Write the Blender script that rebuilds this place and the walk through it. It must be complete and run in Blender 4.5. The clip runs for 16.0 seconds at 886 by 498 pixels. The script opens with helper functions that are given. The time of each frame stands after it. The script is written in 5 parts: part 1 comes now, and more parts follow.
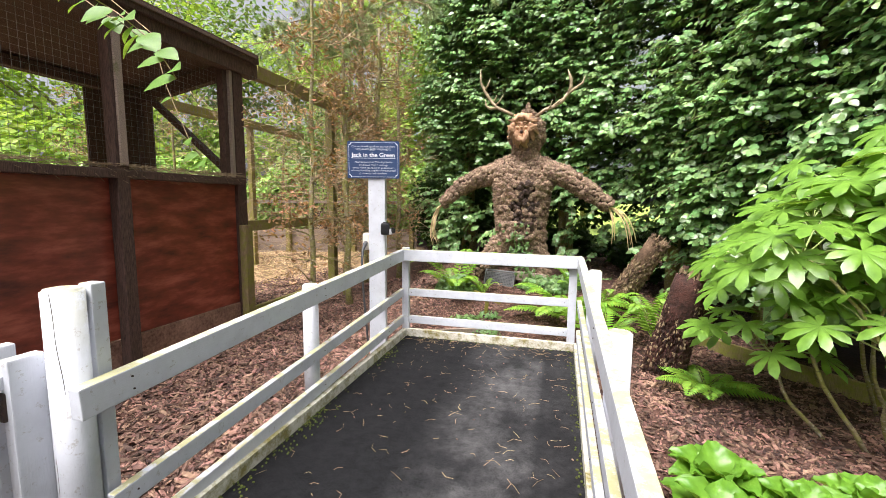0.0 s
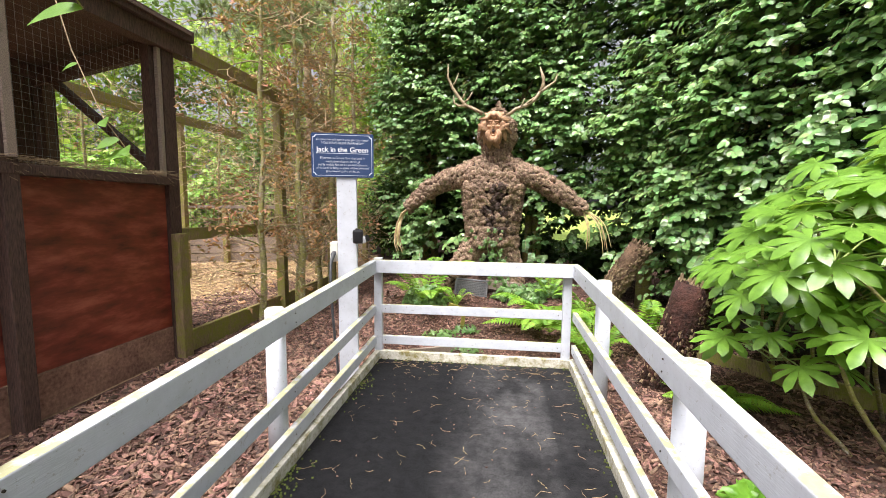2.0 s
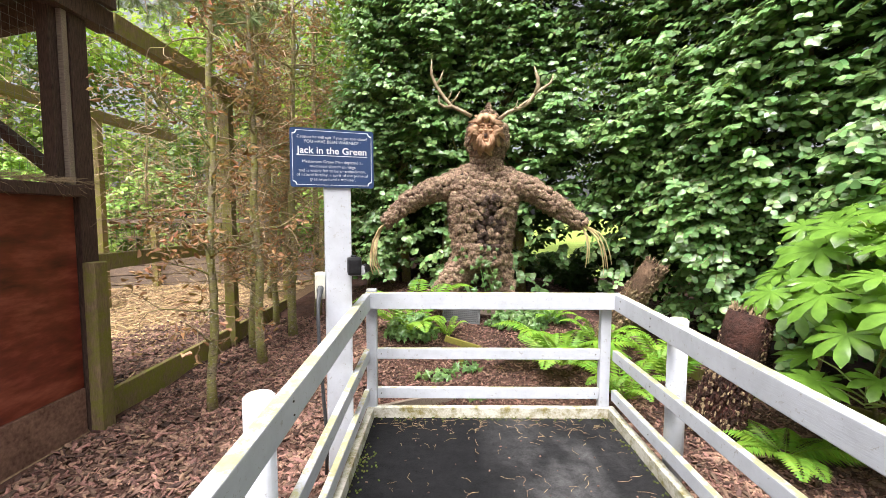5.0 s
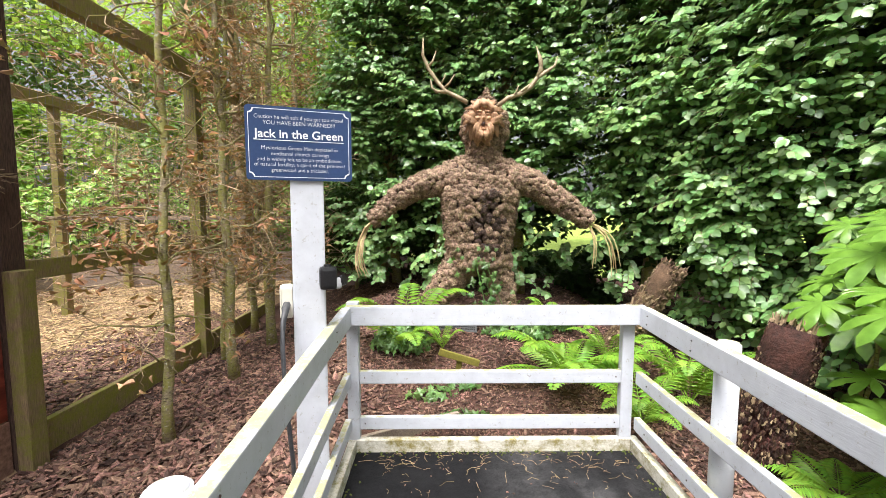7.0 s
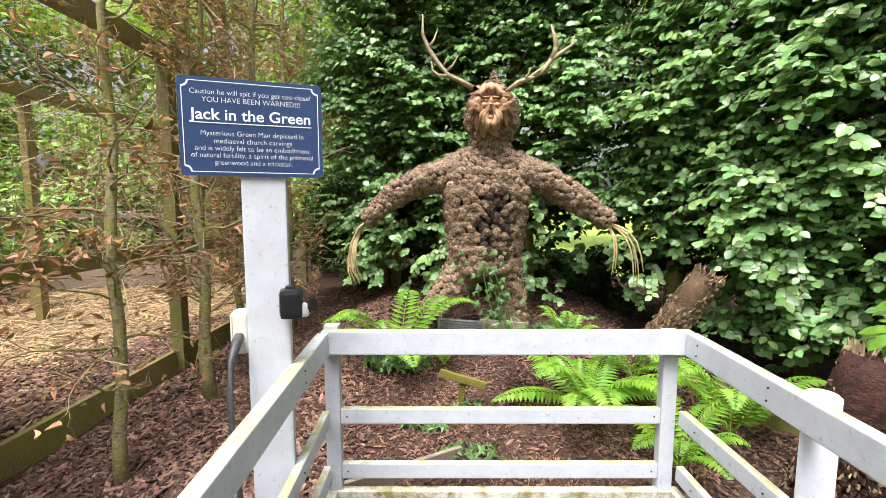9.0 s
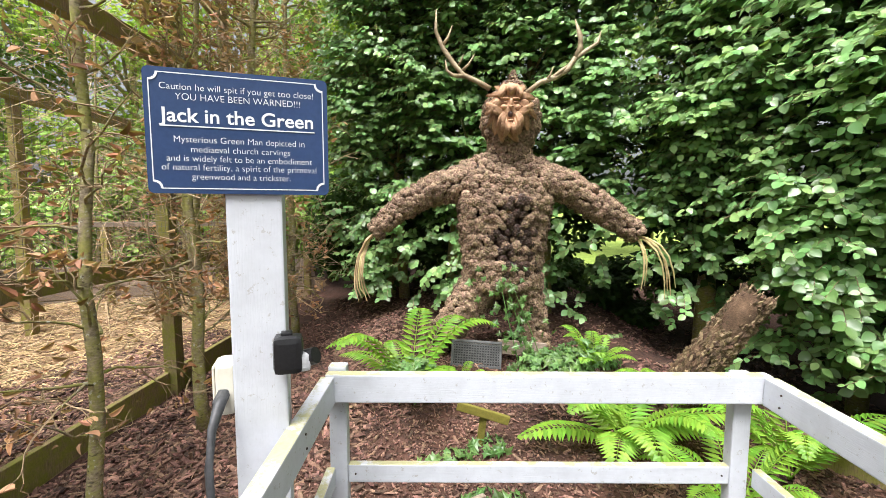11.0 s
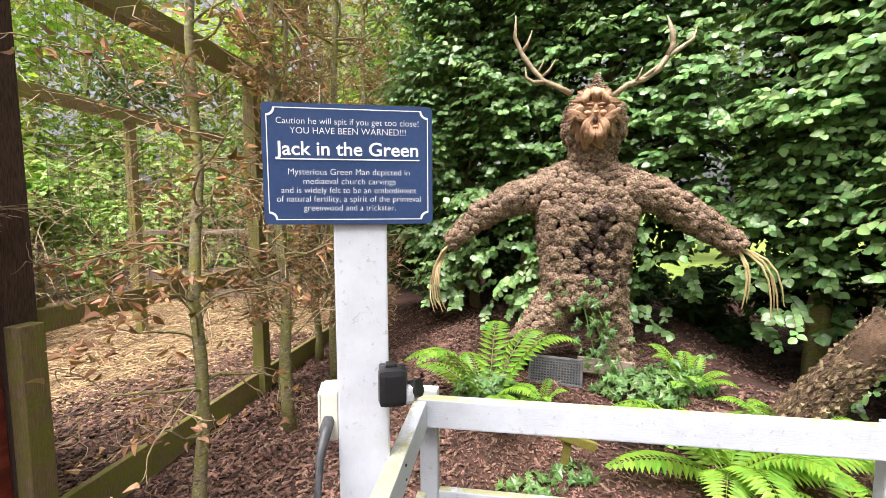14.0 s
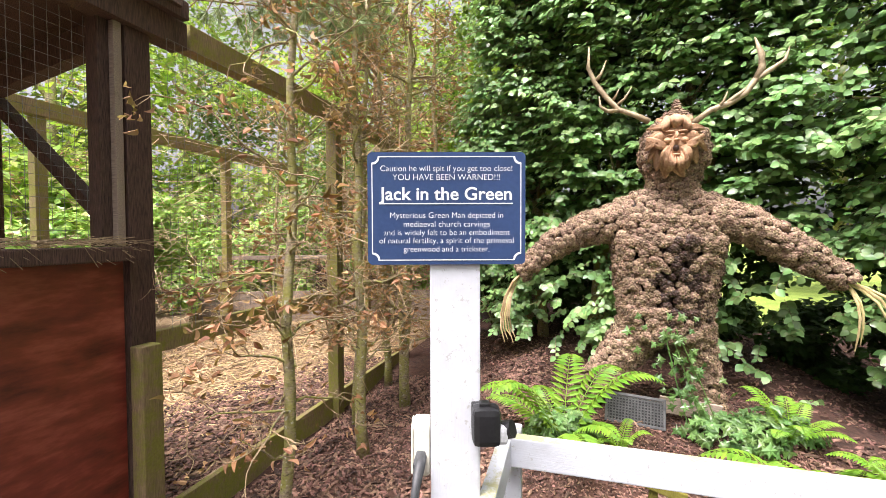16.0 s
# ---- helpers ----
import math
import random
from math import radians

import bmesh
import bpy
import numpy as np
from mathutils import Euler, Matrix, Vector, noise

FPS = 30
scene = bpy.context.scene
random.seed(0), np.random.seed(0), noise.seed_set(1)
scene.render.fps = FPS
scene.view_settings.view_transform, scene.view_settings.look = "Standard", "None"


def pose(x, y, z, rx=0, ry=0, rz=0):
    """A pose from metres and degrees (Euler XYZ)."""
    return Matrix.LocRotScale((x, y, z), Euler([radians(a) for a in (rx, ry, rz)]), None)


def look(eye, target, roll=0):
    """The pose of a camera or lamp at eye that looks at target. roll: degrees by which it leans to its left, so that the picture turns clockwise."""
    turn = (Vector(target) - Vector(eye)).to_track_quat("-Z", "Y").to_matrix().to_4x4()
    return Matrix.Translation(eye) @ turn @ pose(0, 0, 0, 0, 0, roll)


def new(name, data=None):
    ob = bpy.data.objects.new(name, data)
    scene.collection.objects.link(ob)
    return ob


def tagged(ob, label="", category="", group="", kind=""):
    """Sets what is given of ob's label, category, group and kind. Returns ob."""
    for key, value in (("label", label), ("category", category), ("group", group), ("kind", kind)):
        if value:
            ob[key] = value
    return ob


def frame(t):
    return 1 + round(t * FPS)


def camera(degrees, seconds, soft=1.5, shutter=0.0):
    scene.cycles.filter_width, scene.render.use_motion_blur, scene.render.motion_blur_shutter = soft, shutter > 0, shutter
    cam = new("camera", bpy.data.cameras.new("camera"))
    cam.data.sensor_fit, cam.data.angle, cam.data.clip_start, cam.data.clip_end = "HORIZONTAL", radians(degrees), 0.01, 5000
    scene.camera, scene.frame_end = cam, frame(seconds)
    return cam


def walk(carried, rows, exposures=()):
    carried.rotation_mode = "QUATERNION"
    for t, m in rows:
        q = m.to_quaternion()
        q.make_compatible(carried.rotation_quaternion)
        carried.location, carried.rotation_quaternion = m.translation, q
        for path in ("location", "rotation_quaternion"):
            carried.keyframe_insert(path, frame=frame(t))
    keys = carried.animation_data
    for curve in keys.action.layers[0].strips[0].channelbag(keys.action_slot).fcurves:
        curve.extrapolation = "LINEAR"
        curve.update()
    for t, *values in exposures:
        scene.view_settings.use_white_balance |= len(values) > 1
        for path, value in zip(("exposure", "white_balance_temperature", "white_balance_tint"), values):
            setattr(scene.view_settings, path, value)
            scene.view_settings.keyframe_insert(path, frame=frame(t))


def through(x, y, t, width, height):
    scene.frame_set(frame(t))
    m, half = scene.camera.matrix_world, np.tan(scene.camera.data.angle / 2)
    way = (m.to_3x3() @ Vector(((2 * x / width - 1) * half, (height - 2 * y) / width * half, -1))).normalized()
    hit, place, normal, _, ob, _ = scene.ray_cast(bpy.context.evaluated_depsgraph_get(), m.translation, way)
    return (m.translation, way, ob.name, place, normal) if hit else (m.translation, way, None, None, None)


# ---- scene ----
cam = camera(92.4, 16.0, soft=0.7)
PATH = [
    (0, (0.076, 0.091, 1.345), (-0.452, 2.007, 1.12), 0.5),
    (0.5, (-0.035, 0.169, 1.346), (-0.486, 2.104, 1.117), 0.6),
    (1, (-0.167, 0.24, 1.334), (-0.519, 2.198, 1.124), 0.5),
    (1.5, (-0.257, 0.361, 1.328), (-0.552, 2.329, 1.127), 0.4),
    (2, (-0.347, 0.489, 1.318), (-0.613, 2.462, 1.123), 0.4),
    (2.5, (-0.441, 0.592, 1.326), (-0.687, 2.567, 1.13), 0.3),
    (3, (-0.607, 0.723, 1.336), (-0.801, 2.706, 1.155), 0.2),
    (3.5, (-0.706, 0.839, 1.334), (-0.852, 2.826, 1.162), 0.2),
    (4, (-0.749, 0.987, 1.356), (-0.861, 2.978, 1.196), 0.2),
    (4.5, (-0.844, 1.089, 1.361), (-0.906, 3.082, 1.206), 0.2),
    (4.7, (-0.883, 1.117, 1.365), (-0.91, 3.111, 1.218), 0.2),
    (7, (-0.903, 1.614, 1.394), (-0.874, 3.606, 1.222), 0.1),
    (7.5, (-0.924, 1.725, 1.409), (-0.879, 3.717, 1.232), 0.0),
    (8, (-0.928, 1.832, 1.419), (-0.862, 3.823, 1.235), 0.2),
    (8.5, (-0.875, 1.977, 1.433), (-0.822, 3.968, 1.244), 0.1),
    (9, (-0.871, 2.071, 1.432), (-0.865, 4.062, 1.235), 0.1),
    (9.5, (-0.915, 2.165, 1.444), (-0.939, 4.155, 1.245), 0.2),
    (10, (-0.944, 2.266, 1.465), (-0.954, 4.258, 1.284), 0.1),
    (12.5, (-0.989, 2.443, 1.504), (-1.017, 4.435, 1.326), -0.1),
    (13, (-1.014, 2.453, 1.515), (-1.146, 4.44, 1.321), -0.1),
    (13.5, (-1.051, 2.444, 1.543), (-1.264, 4.423, 1.347), -0.2),
    (14, (-1.089, 2.439, 1.565), (-1.389, 4.409, 1.395), -0.2),
    (14.5, (-1.127, 2.425, 1.583), (-1.513, 4.382, 1.445), -0.2),
    (15, (-1.149, 2.412, 1.599), (-1.619, 4.353, 1.495), -0.2),
    (15.5, (-1.166, 2.389, 1.614), (-1.696, 4.316, 1.537), -0.2),
    (16, (-1.175, 2.388, 1.614), (-1.749, 4.303, 1.557), -0.2),
]
walk(cam, [(t, look(eye, target, roll)) for t, eye, target, roll in PATH],
     exposures=[(0.0, 1.18, 6350, 15), (4.5, 1.2, 6350, 14), (10.0, 1.12, 6300, 11), (13.0, 1.12, 6300, 12), (14.2, 1.22, 6350, 16), (15.5, 1.42, 6400, 18), (16.0, 1.42, 6400, 18)])

# ---- world, sun, exposure ----
world = bpy.data.worlds.new("sky")
scene.world = world
world.use_nodes = True
wn = world.node_tree.nodes
sky = wn.new("ShaderNodeTexSky")
sky.sky_type, sky.sun_disc = "NISHITA", False
sky.sun_elevation, sky.sun_rotation = radians(67), radians(201)
sky.air_density, sky.dust_density, sky.ozone_density = 0.8, 7.0, 0.6
wn["Background"].inputs["Strength"].default_value = 0.085
haze = wn.new("ShaderNodeHueSaturation")
haze.inputs["Saturation"].default_value, haze.inputs["Value"].default_value = 0.2, 1.3
world.node_tree.links.new(sky.outputs[0], haze.inputs["Color"])
world.node_tree.links.new(haze.outputs[0], wn["Background"].inputs["Color"])

sun_data = bpy.data.lights.new("sun", "SUN")
sun_data.energy, sun_data.angle, sun_data.color = 3.2, radians(34), (1.0, 0.96, 0.9)
sun = new("sun", sun_data)
sun.matrix_basis = look((0, 0, 0), (0.14, 0.36, -0.92))

rnd = random.Random(7)
rng = np.random.default_rng(11)


# ---- materials ----
class Nodes:
    """A short way to wire a node material."""

    def __init__(self, name):
        self.mat = bpy.data.materials.new(name)
        self.mat.use_nodes = True
        self.t = self.mat.node_tree
        self.bsdf = self.t.nodes["Principled BSDF"]
        self.out = self.t.nodes["Material Output"]
        self.co = self.t.nodes.new("ShaderNodeTexCoord").outputs["Object"]

    def add(self, kind, **ins):
        n = self.t.nodes.new(kind)
        for k, v in ins.items():
            self.put(n.inputs[k.replace("_", " ")], v)
        return n

    def put(self, socket, v):
        if isinstance(v, bpy.types.NodeSocket):
            self.t.links.new(v, socket)
        else:
            socket.default_value = v

    def noise(self, scale, detail=4.0, stretch=None, rough=0.6):
        co = self.co
        if stretch:
            m = self.add("ShaderNodeMapping")
            self.put(m.inputs["Vector"], co)
            self.put(m.inputs["Scale"], stretch)
            co = m.outputs[0]
        n = self.add("ShaderNodeTexNoise", Scale=scale, Detail=detail, Roughness=rough)
        self.put(n.inputs["Vector"], co)
        return n.outputs["Fac"]

    def ramp(self, fac, *stops):
        r = self.add("ShaderNodeValToRGB", Fac=fac)
        e = r.color_ramp.elements
        while len(e) < len(stops):
            e.new(0.5)
        for el, (p, c) in zip(e, stops):
            el.position, el.color = p, (*c, 1) if len(c) == 3 else c
        return r.outputs["Color"]

    def mix(self, fac, a, b, mode="MIX"):
        n = self.t.nodes.new("ShaderNodeMix")
        n.data_type, n.blend_type = "RGBA", mode
        for i, v in ((0, fac), (6, a), (7, b)):
            if isinstance(v, tuple) and len(v) == 3:
                v = (*v, 1)
            self.put(n.inputs[i], v)
        return n.outputs[2]

    def vary(self, colour, value=0.3, hue=0.03, island=True):
        rand = self.add("ShaderNodeNewGeometry").outputs["Random Per Island"] if island else self.add("ShaderNodeObjectInfo").outputs["Random"]
        h = self.add("ShaderNodeHueSaturation", Color=colour)
        a = self.add("ShaderNodeMapRange", Value=rand)
        self.put(a.inputs["To Min"], 1 - value), self.put(a.inputs["To Max"], 1 + value)
        b = self.add("ShaderNodeMapRange", Value=self.math("FRACT", self.math("MULTIPLY", rand, 7.31)))
        self.put(b.inputs["To Min"], 0.5 - hue), self.put(b.inputs["To Max"], 0.5 + hue)
        self.put(h.inputs["Value"], a.outputs[0]), self.put(h.inputs["Hue"], b.outputs[0])
        return h.outputs[0]

    def math(self, op, a, b=0.0):
        n = self.t.nodes.new("ShaderNodeMath")
        n.operation = op
        self.put(n.inputs[0], a), self.put(n.inputs[1], b)
        return n.outputs[0]

    def done(self, colour, rough=0.7, bump=None, strength=0.3, dist=0.01, metal=0.0, spec=0.5):
        self.put(self.bsdf.inputs["Base Color"], (*colour, 1) if isinstance(colour, tuple) else colour)
        self.put(self.bsdf.inputs["Roughness"], rough)
        self.bsdf.inputs["Metallic"].default_value = metal
        self.bsdf.inputs["Specular IOR Level"].default_value = spec
        if bump is not None:
            b = self.add("ShaderNodeBump", Height=bump, Strength=strength, Distance=dist)
            self.put(self.bsdf.inputs["Normal"], b.outputs[0])
        return self.mat


def rough_stuff(name, a, b, scale=6.0, fine=60.0, rough=0.8, strength=0.4, stretch=None, island=0.0, piece=0.0, dist=0.01, spec=0.4):
    n = Nodes(name)
    big, small = n.noise(scale, 3), n.noise(fine, 6, stretch)
    col = n.ramp(n.math("ADD", n.math("MULTIPLY", big, 0.5), n.math("MULTIPLY", small, 0.5)), (0.34, a), (0.66, b))
    if island:
        col = n.vary(col, island, 0.02)
    if piece:
        col = n.vary(col, piece, 0.01, False)
    return n.done(col, rough, small, strength, dist, spec=spec)


def leaf_stuff(name, a, b, value=0.35, hue=0.025, through=0.35, rough=0.42, spec=0.5):
    n = Nodes(name)
    col = n.ramp(n.noise(2.3, 3), (0.3, a), (0.7, b))
    col = n.vary(col, value, hue)
    vein = n.noise(45, 3)
    n.done(col, rough, vein, 0.25, 0.004, spec=spec)
    tr = n.add("ShaderNodeBsdfTranslucent")
    n.put(tr.inputs["Color"], n.mix(0.5, col, (0.35, 0.5, 0.02), "MIX"))
    mx = n.add("ShaderNodeMixShader", Fac=through)
    n.put(mx.inputs[1], n.bsdf.outputs[0]), n.put(mx.inputs[2], tr.outputs[0])
    n.put(n.out.inputs["Surface"], mx.outputs[0])
    return n.mat


def mossy_wood(name, a, b, moss, amount=0.5, stretch=(1, 1, 1), rough=0.85, up=False):
    n = Nodes(name)
    grain = n.noise(30, 6, stretch)
    col = n.ramp(grain, (0.3, a), (0.7, b))
    patch = n.ramp(n.noise(7, 7, None, 0.8), (1 - amount - 0.09, (0, 0, 0)), (1 - amount + 0.09, (1, 1, 1)))
    if up:
        g = n.add("ShaderNodeSeparateXYZ", Vector=n.add("ShaderNodeNewGeometry").outputs["Normal"])
        patch = n.math("MULTIPLY", patch, n.ramp(g.outputs["Z"], (0.3, (0, 0, 0)), (0.9, (1, 1, 1))))
    col = n.mix(patch, col, n.mix(n.noise(90, 3), moss, tuple(c * 0.45 for c in moss)))
    col = n.vary(col, 0.12, 0.008, False)
    return n.done(col, rough, grain, 0.5, 0.006)


def painted(name, white, stretch):
    """Weathered white paint: fine cracks along the grain, grey grime and yellow-green lichen on upper faces."""
    n = Nodes(name)
    grain, grime = n.noise(26, 6, stretch), n.noise(7, 5, None, 0.7)
    col = n.ramp(grime, (0.25, tuple(c * 0.82 for c in white)), (0.6, white))
    crack = n.ramp(n.noise(60, 4, stretch, 0.7), (0.24, (1, 1, 1)), (0.3, (0, 0, 0)))
    col = n.mix(n.math("MULTIPLY", crack, 0.5), col, (0.16, 0.15, 0.14))
    g = n.add("ShaderNodeSeparateXYZ", Vector=n.add("ShaderNodeNewGeometry").outputs["Normal"])
    up = n.ramp(g.outputs["Z"], (0.5, (0, 0, 0)), (0.9, (1, 1, 1)))
    patch = n.ramp(n.noise(9, 6, None, 0.75), (0.42, (0, 0, 0)), (0.54, (1, 1, 1)))
    col = n.mix(n.math("MULTIPLY", n.math("MULTIPLY", up, patch), 0.85), col, n.mix(n.noise(50, 3), (0.3, 0.29, 0.06), (0.46, 0.43, 0.24)))
    chips = n.ramp(n.noise(34, 5, None, 0.8), (0.6, (0, 0, 0)), (0.635, (1, 1, 1)))
    col = n.mix(n.math("MULTIPLY", chips, 0.55), col, (0.3, 0.28, 0.24))
    return n.done(col, 0.5, grain, 0.25, 0.004)


M_white_y = painted("white_paint_along", (0.6, 0.625, 0.675), (8, 0.6, 8))
M_white_x = painted("white_paint_across", (0.6, 0.625, 0.675), (0.6, 8, 8))
M_white_z = painted("white_paint_upright", (0.6, 0.625, 0.675), (8, 8, 0.5))
M_kerb = mossy_wood("mossy_white_kerb", (0.52, 0.5, 0.42), (0.7, 0.68, 0.6), (0.3, 0.26, 0.08), 0.48, (1, 0.2, 6))
M_soil = rough_stuff("dark_soil", (0.024, 0.012, 0.0085), (0.12, 0.058, 0.04), 1.6, 22, 0.95, 0.9, dist=0.04)
M_chip = rough_stuff("bark_chip", (0.036, 0.016, 0.011), (0.28, 0.162, 0.118), 3, 50, 0.75, 0.5, island=0.75)
M_straw = rough_stuff("straw_litter", (0.3, 0.19, 0.09), (0.55, 0.4, 0.22), 3, 50, 0.75, 0.3, island=0.45)
M_strawbed = rough_stuff("trodden_straw", (0.14, 0.08, 0.05), (0.36, 0.25, 0.14), 1.4, 40, 0.95, 0.8, dist=0.03)
M_cone = rough_stuff("pine_cone", (0.13, 0.084, 0.058), (0.44, 0.308, 0.205), 7, 30, 0.8, 0.3, island=0.3)
# Wet cones, and the shade put between cones and in the mask's mouth.
M_cone_dark = rough_stuff("wet_and_shaded_cone", (0.022, 0.012, 0.009), (0.1, 0.06, 0.043), 5, 40, 0.5, 0.3, island=0.4)
M_mask = rough_stuff("carved_terracotta", (0.3, 0.16, 0.085), (0.6, 0.37, 0.22), 12, 70, 0.7, 0.3)
M_antler = rough_stuff("antler", (0.2, 0.14, 0.08), (0.52, 0.42, 0.27), 7, 40, 0.55, 0.4)
M_raffia = rough_stuff("dry_raffia", (0.42, 0.31, 0.13), (0.66, 0.54, 0.3), 9, 60, 0.7, 0.3, island=0.25)
M_darkwood = mossy_wood("black_stained_wood", (0.018, 0.01, 0.008), (0.15, 0.085, 0.062), (0.2, 0.165, 0.1), 0.3, (8, 8, 0.6))
M_mosswood = mossy_wood("mossy_fence_wood", (0.12, 0.08, 0.045), (0.36, 0.26, 0.14), (0.3, 0.29, 0.05), 0.5, (8, 8, 0.6))
M_greywood = mossy_wood("grey_fence_board", (0.17, 0.125, 0.1), (0.43, 0.34, 0.27), (0.16, 0.17, 0.05), 0.35, (0.6, 8, 8))
def spotted_bark():
    n = Nodes("mossy_smooth_bark")
    grain = n.noise(24, 6, (1.5, 1.5, 3))
    col = n.ramp(grain, (0.3, (0.1, 0.075, 0.042)), (0.7, (0.4, 0.33, 0.22)))
    moss = n.ramp(n.noise(8, 7, None, 0.8), (0.42, (0, 0, 0)), (0.56, (1, 1, 1)))
    col = n.mix(n.math("MULTIPLY", moss, 0.7), col, n.mix(n.noise(70, 3), (0.38, 0.37, 0.06), (0.17, 0.19, 0.03)))
    lichen = n.ramp(n.noise(38, 3, None, 0.5), (0.63, (0, 0, 0)), (0.67, (1, 1, 1)))
    col = n.mix(n.math("MULTIPLY", lichen, 0.7), col, (0.5, 0.5, 0.42))
    knot = n.ramp(n.noise(17, 2, (1, 1, 2)), (0.3, (1, 1, 1)), (0.36, (0, 0, 0)))
    col = n.mix(n.math("MULTIPLY", knot, 0.7), col, (0.04, 0.03, 0.018))
    return n.done(col, 0.85, grain, 0.6, 0.008)


M_bark = spotted_bark()
M_twig = rough_stuff("dry_twig", (0.15, 0.105, 0.06), (0.42, 0.31, 0.18), 6, 50, 0.85, 0.3)
M_deadleaf = leaf_stuff("dead_leaf", (0.28, 0.11, 0.05), (0.58, 0.36, 0.22), 0.5, 0.02, 0.25, 0.7, 0.25)
M_hedge = leaf_stuff("hornbeam_leaf", (0.115, 0.24, 0.07), (0.29, 0.48, 0.175), 0.5, 0.022, 0.22, 0.34, 0.6)
# Hornbeam leaf darkened: the shade inside the hedge is put into its colour.
M_hedge_shade = leaf_stuff("shaded_hedge_leaf", (0.025, 0.055, 0.014), (0.05, 0.1, 0.022), 0.4, 0.02, 0.08, 0.6, 0.15)
M_lime = leaf_stuff("lime_leaf", (0.075, 0.2, 0.027), (0.15, 0.32, 0.045), 0.3, 0.02, 0.4, 0.45)
M_fatsia = leaf_stuff("fatsia_leaf", (0.085, 0.21, 0.025), (0.19, 0.39, 0.055), 0.25, 0.02, 0.3, 0.28, 0.6)
M_fern = leaf_stuff("fern_frond", (0.14, 0.3, 0.025), (0.25, 0.45, 0.05), 0.25, 0.02, 0.4, 0.5)
M_salad = leaf_stuff("bright_broad_leaf", (0.06, 0.18, 0.016), (0.15, 0.33, 0.035), 0.25, 0.012, 0.3, 0.35)
M_ivy = leaf_stuff("ivy_leaf", (0.05, 0.12, 0.03), (0.14, 0.24, 0.07), 0.4, 0.02, 0.2, 0.35)
M_stem = rough_stuff("green_stem", (0.2, 0.28, 0.08), (0.35, 0.42, 0.14), 8, 40, 0.5, 0.2)
M_black_iron = rough_stuff("rusty_iron", (0.012, 0.01, 0.009), (0.06, 0.035, 0.025), 20, 80, 0.6, 0.5)
M_grass = rough_stuff("meadow_grass", (0.17, 0.27, 0.035), (0.35, 0.44, 0.09), 1.5, 30, 0.9, 0.8, dist=0.04)
M_needle = rough_stuff("pine_needle", (0.12, 0.19, 0.06), (0.3, 0.36, 0.14), 4, 30, 0.6, 0.1, island=0.4)


# ---- building helpers ----
def link(name, verts, faces, material, parent=None, label="", smooth=False):
    """One mesh object, in world metres, under a thing or a part (or on its own)."""
    me = bpy.data.meshes.new(name)
    me.from_pydata([tuple(v) for v in verts] if not isinstance(verts, np.ndarray) else verts.tolist(), [], faces if isinstance(faces, list) else faces.tolist())
    for m in material if isinstance(material, (list, tuple)) else [material]:
        me.materials.append(m)
    if smooth:
        me.polygons.foreach_set("use_smooth", np.ones(len(me.polygons), dtype=bool))
    me.update()
    return hang(new(name, me), parent, label)


def hang(ob, parent, label=""):
    if parent is not None:
        ob.parent = parent
        m = parent.matrix_basis
        if parent.parent is not None:
            m = parent.parent.matrix_basis @ parent.matrix_parent_inverse @ m
        ob.matrix_parent_inverse = m.inverted()
    if label:
        ob["label"] = label
    return ob


def part(name, bm, material, parent=None, label="", smooth=False):
    me = bpy.data.meshes.new(name)
    bmesh.ops.recalc_face_normals(bm, faces=bm.faces)
    bm.to_mesh(me)
    bm.free()
    for m in material if isinstance(material, (list, tuple)) else [material]:
        me.materials.append(m)
    if smooth:
        me.polygons.foreach_set("use_smooth", np.ones(len(me.polygons), dtype=bool))
    return hang(new(name, me), parent, label)


def thing(name, x, y, z, label, category, group="", kind=""):
    ob = new(name)
    ob.empty_display_size = 0.1
    ob.matrix_basis = pose(x, y, z)
    return tagged(ob, label, category, group, kind)


def box(x0, x1, y0, y1, z0, z1, bevel=0.004, bm=None):
    bm = bm or bmesh.new()
    geo = bmesh.ops.create_cube(bm, size=1.0)["verts"]
    for v in geo:
        v.co = ((x0 + x1) / 2 + v.co.x * (x1 - x0), (y0 + y1) / 2 + v.co.y * (y1 - y0), (z0 + z1) / 2 + v.co.z * (z1 - z0))
    if bevel:
        edges = {e for v in geo for e in v.link_edges}
        bmesh.ops.bevel(bm, geom=list(edges), offset=bevel, segments=2, profile=0.6, affect="EDGES")
    return bm


def beam(p, q, w, h, bevel=0.004, bm=None, up=(0, 0, 1)):
    """A squared timber from p to q: w across, h along up."""
    bm = bm or bmesh.new()
    p, q = Vector(p), Vector(q)
    d = (q - p).normalized()
    side = d.cross(Vector(up)).normalized()
    top = side.cross(d).normalized()
    m = Matrix((side, d, top)).transposed().to_4x4()
    m.translation = (p + q) / 2
    geo = bmesh.ops.create_cube(bm, size=1.0, matrix=m @ Matrix.Diagonal((w, (q - p).length, h, 1)))["verts"]
    if bevel:
        bmesh.ops.bevel(bm, geom=list({e for v in geo for e in v.link_edges}), offset=bevel, segments=2, profile=0.6, affect="EDGES")
    return bm


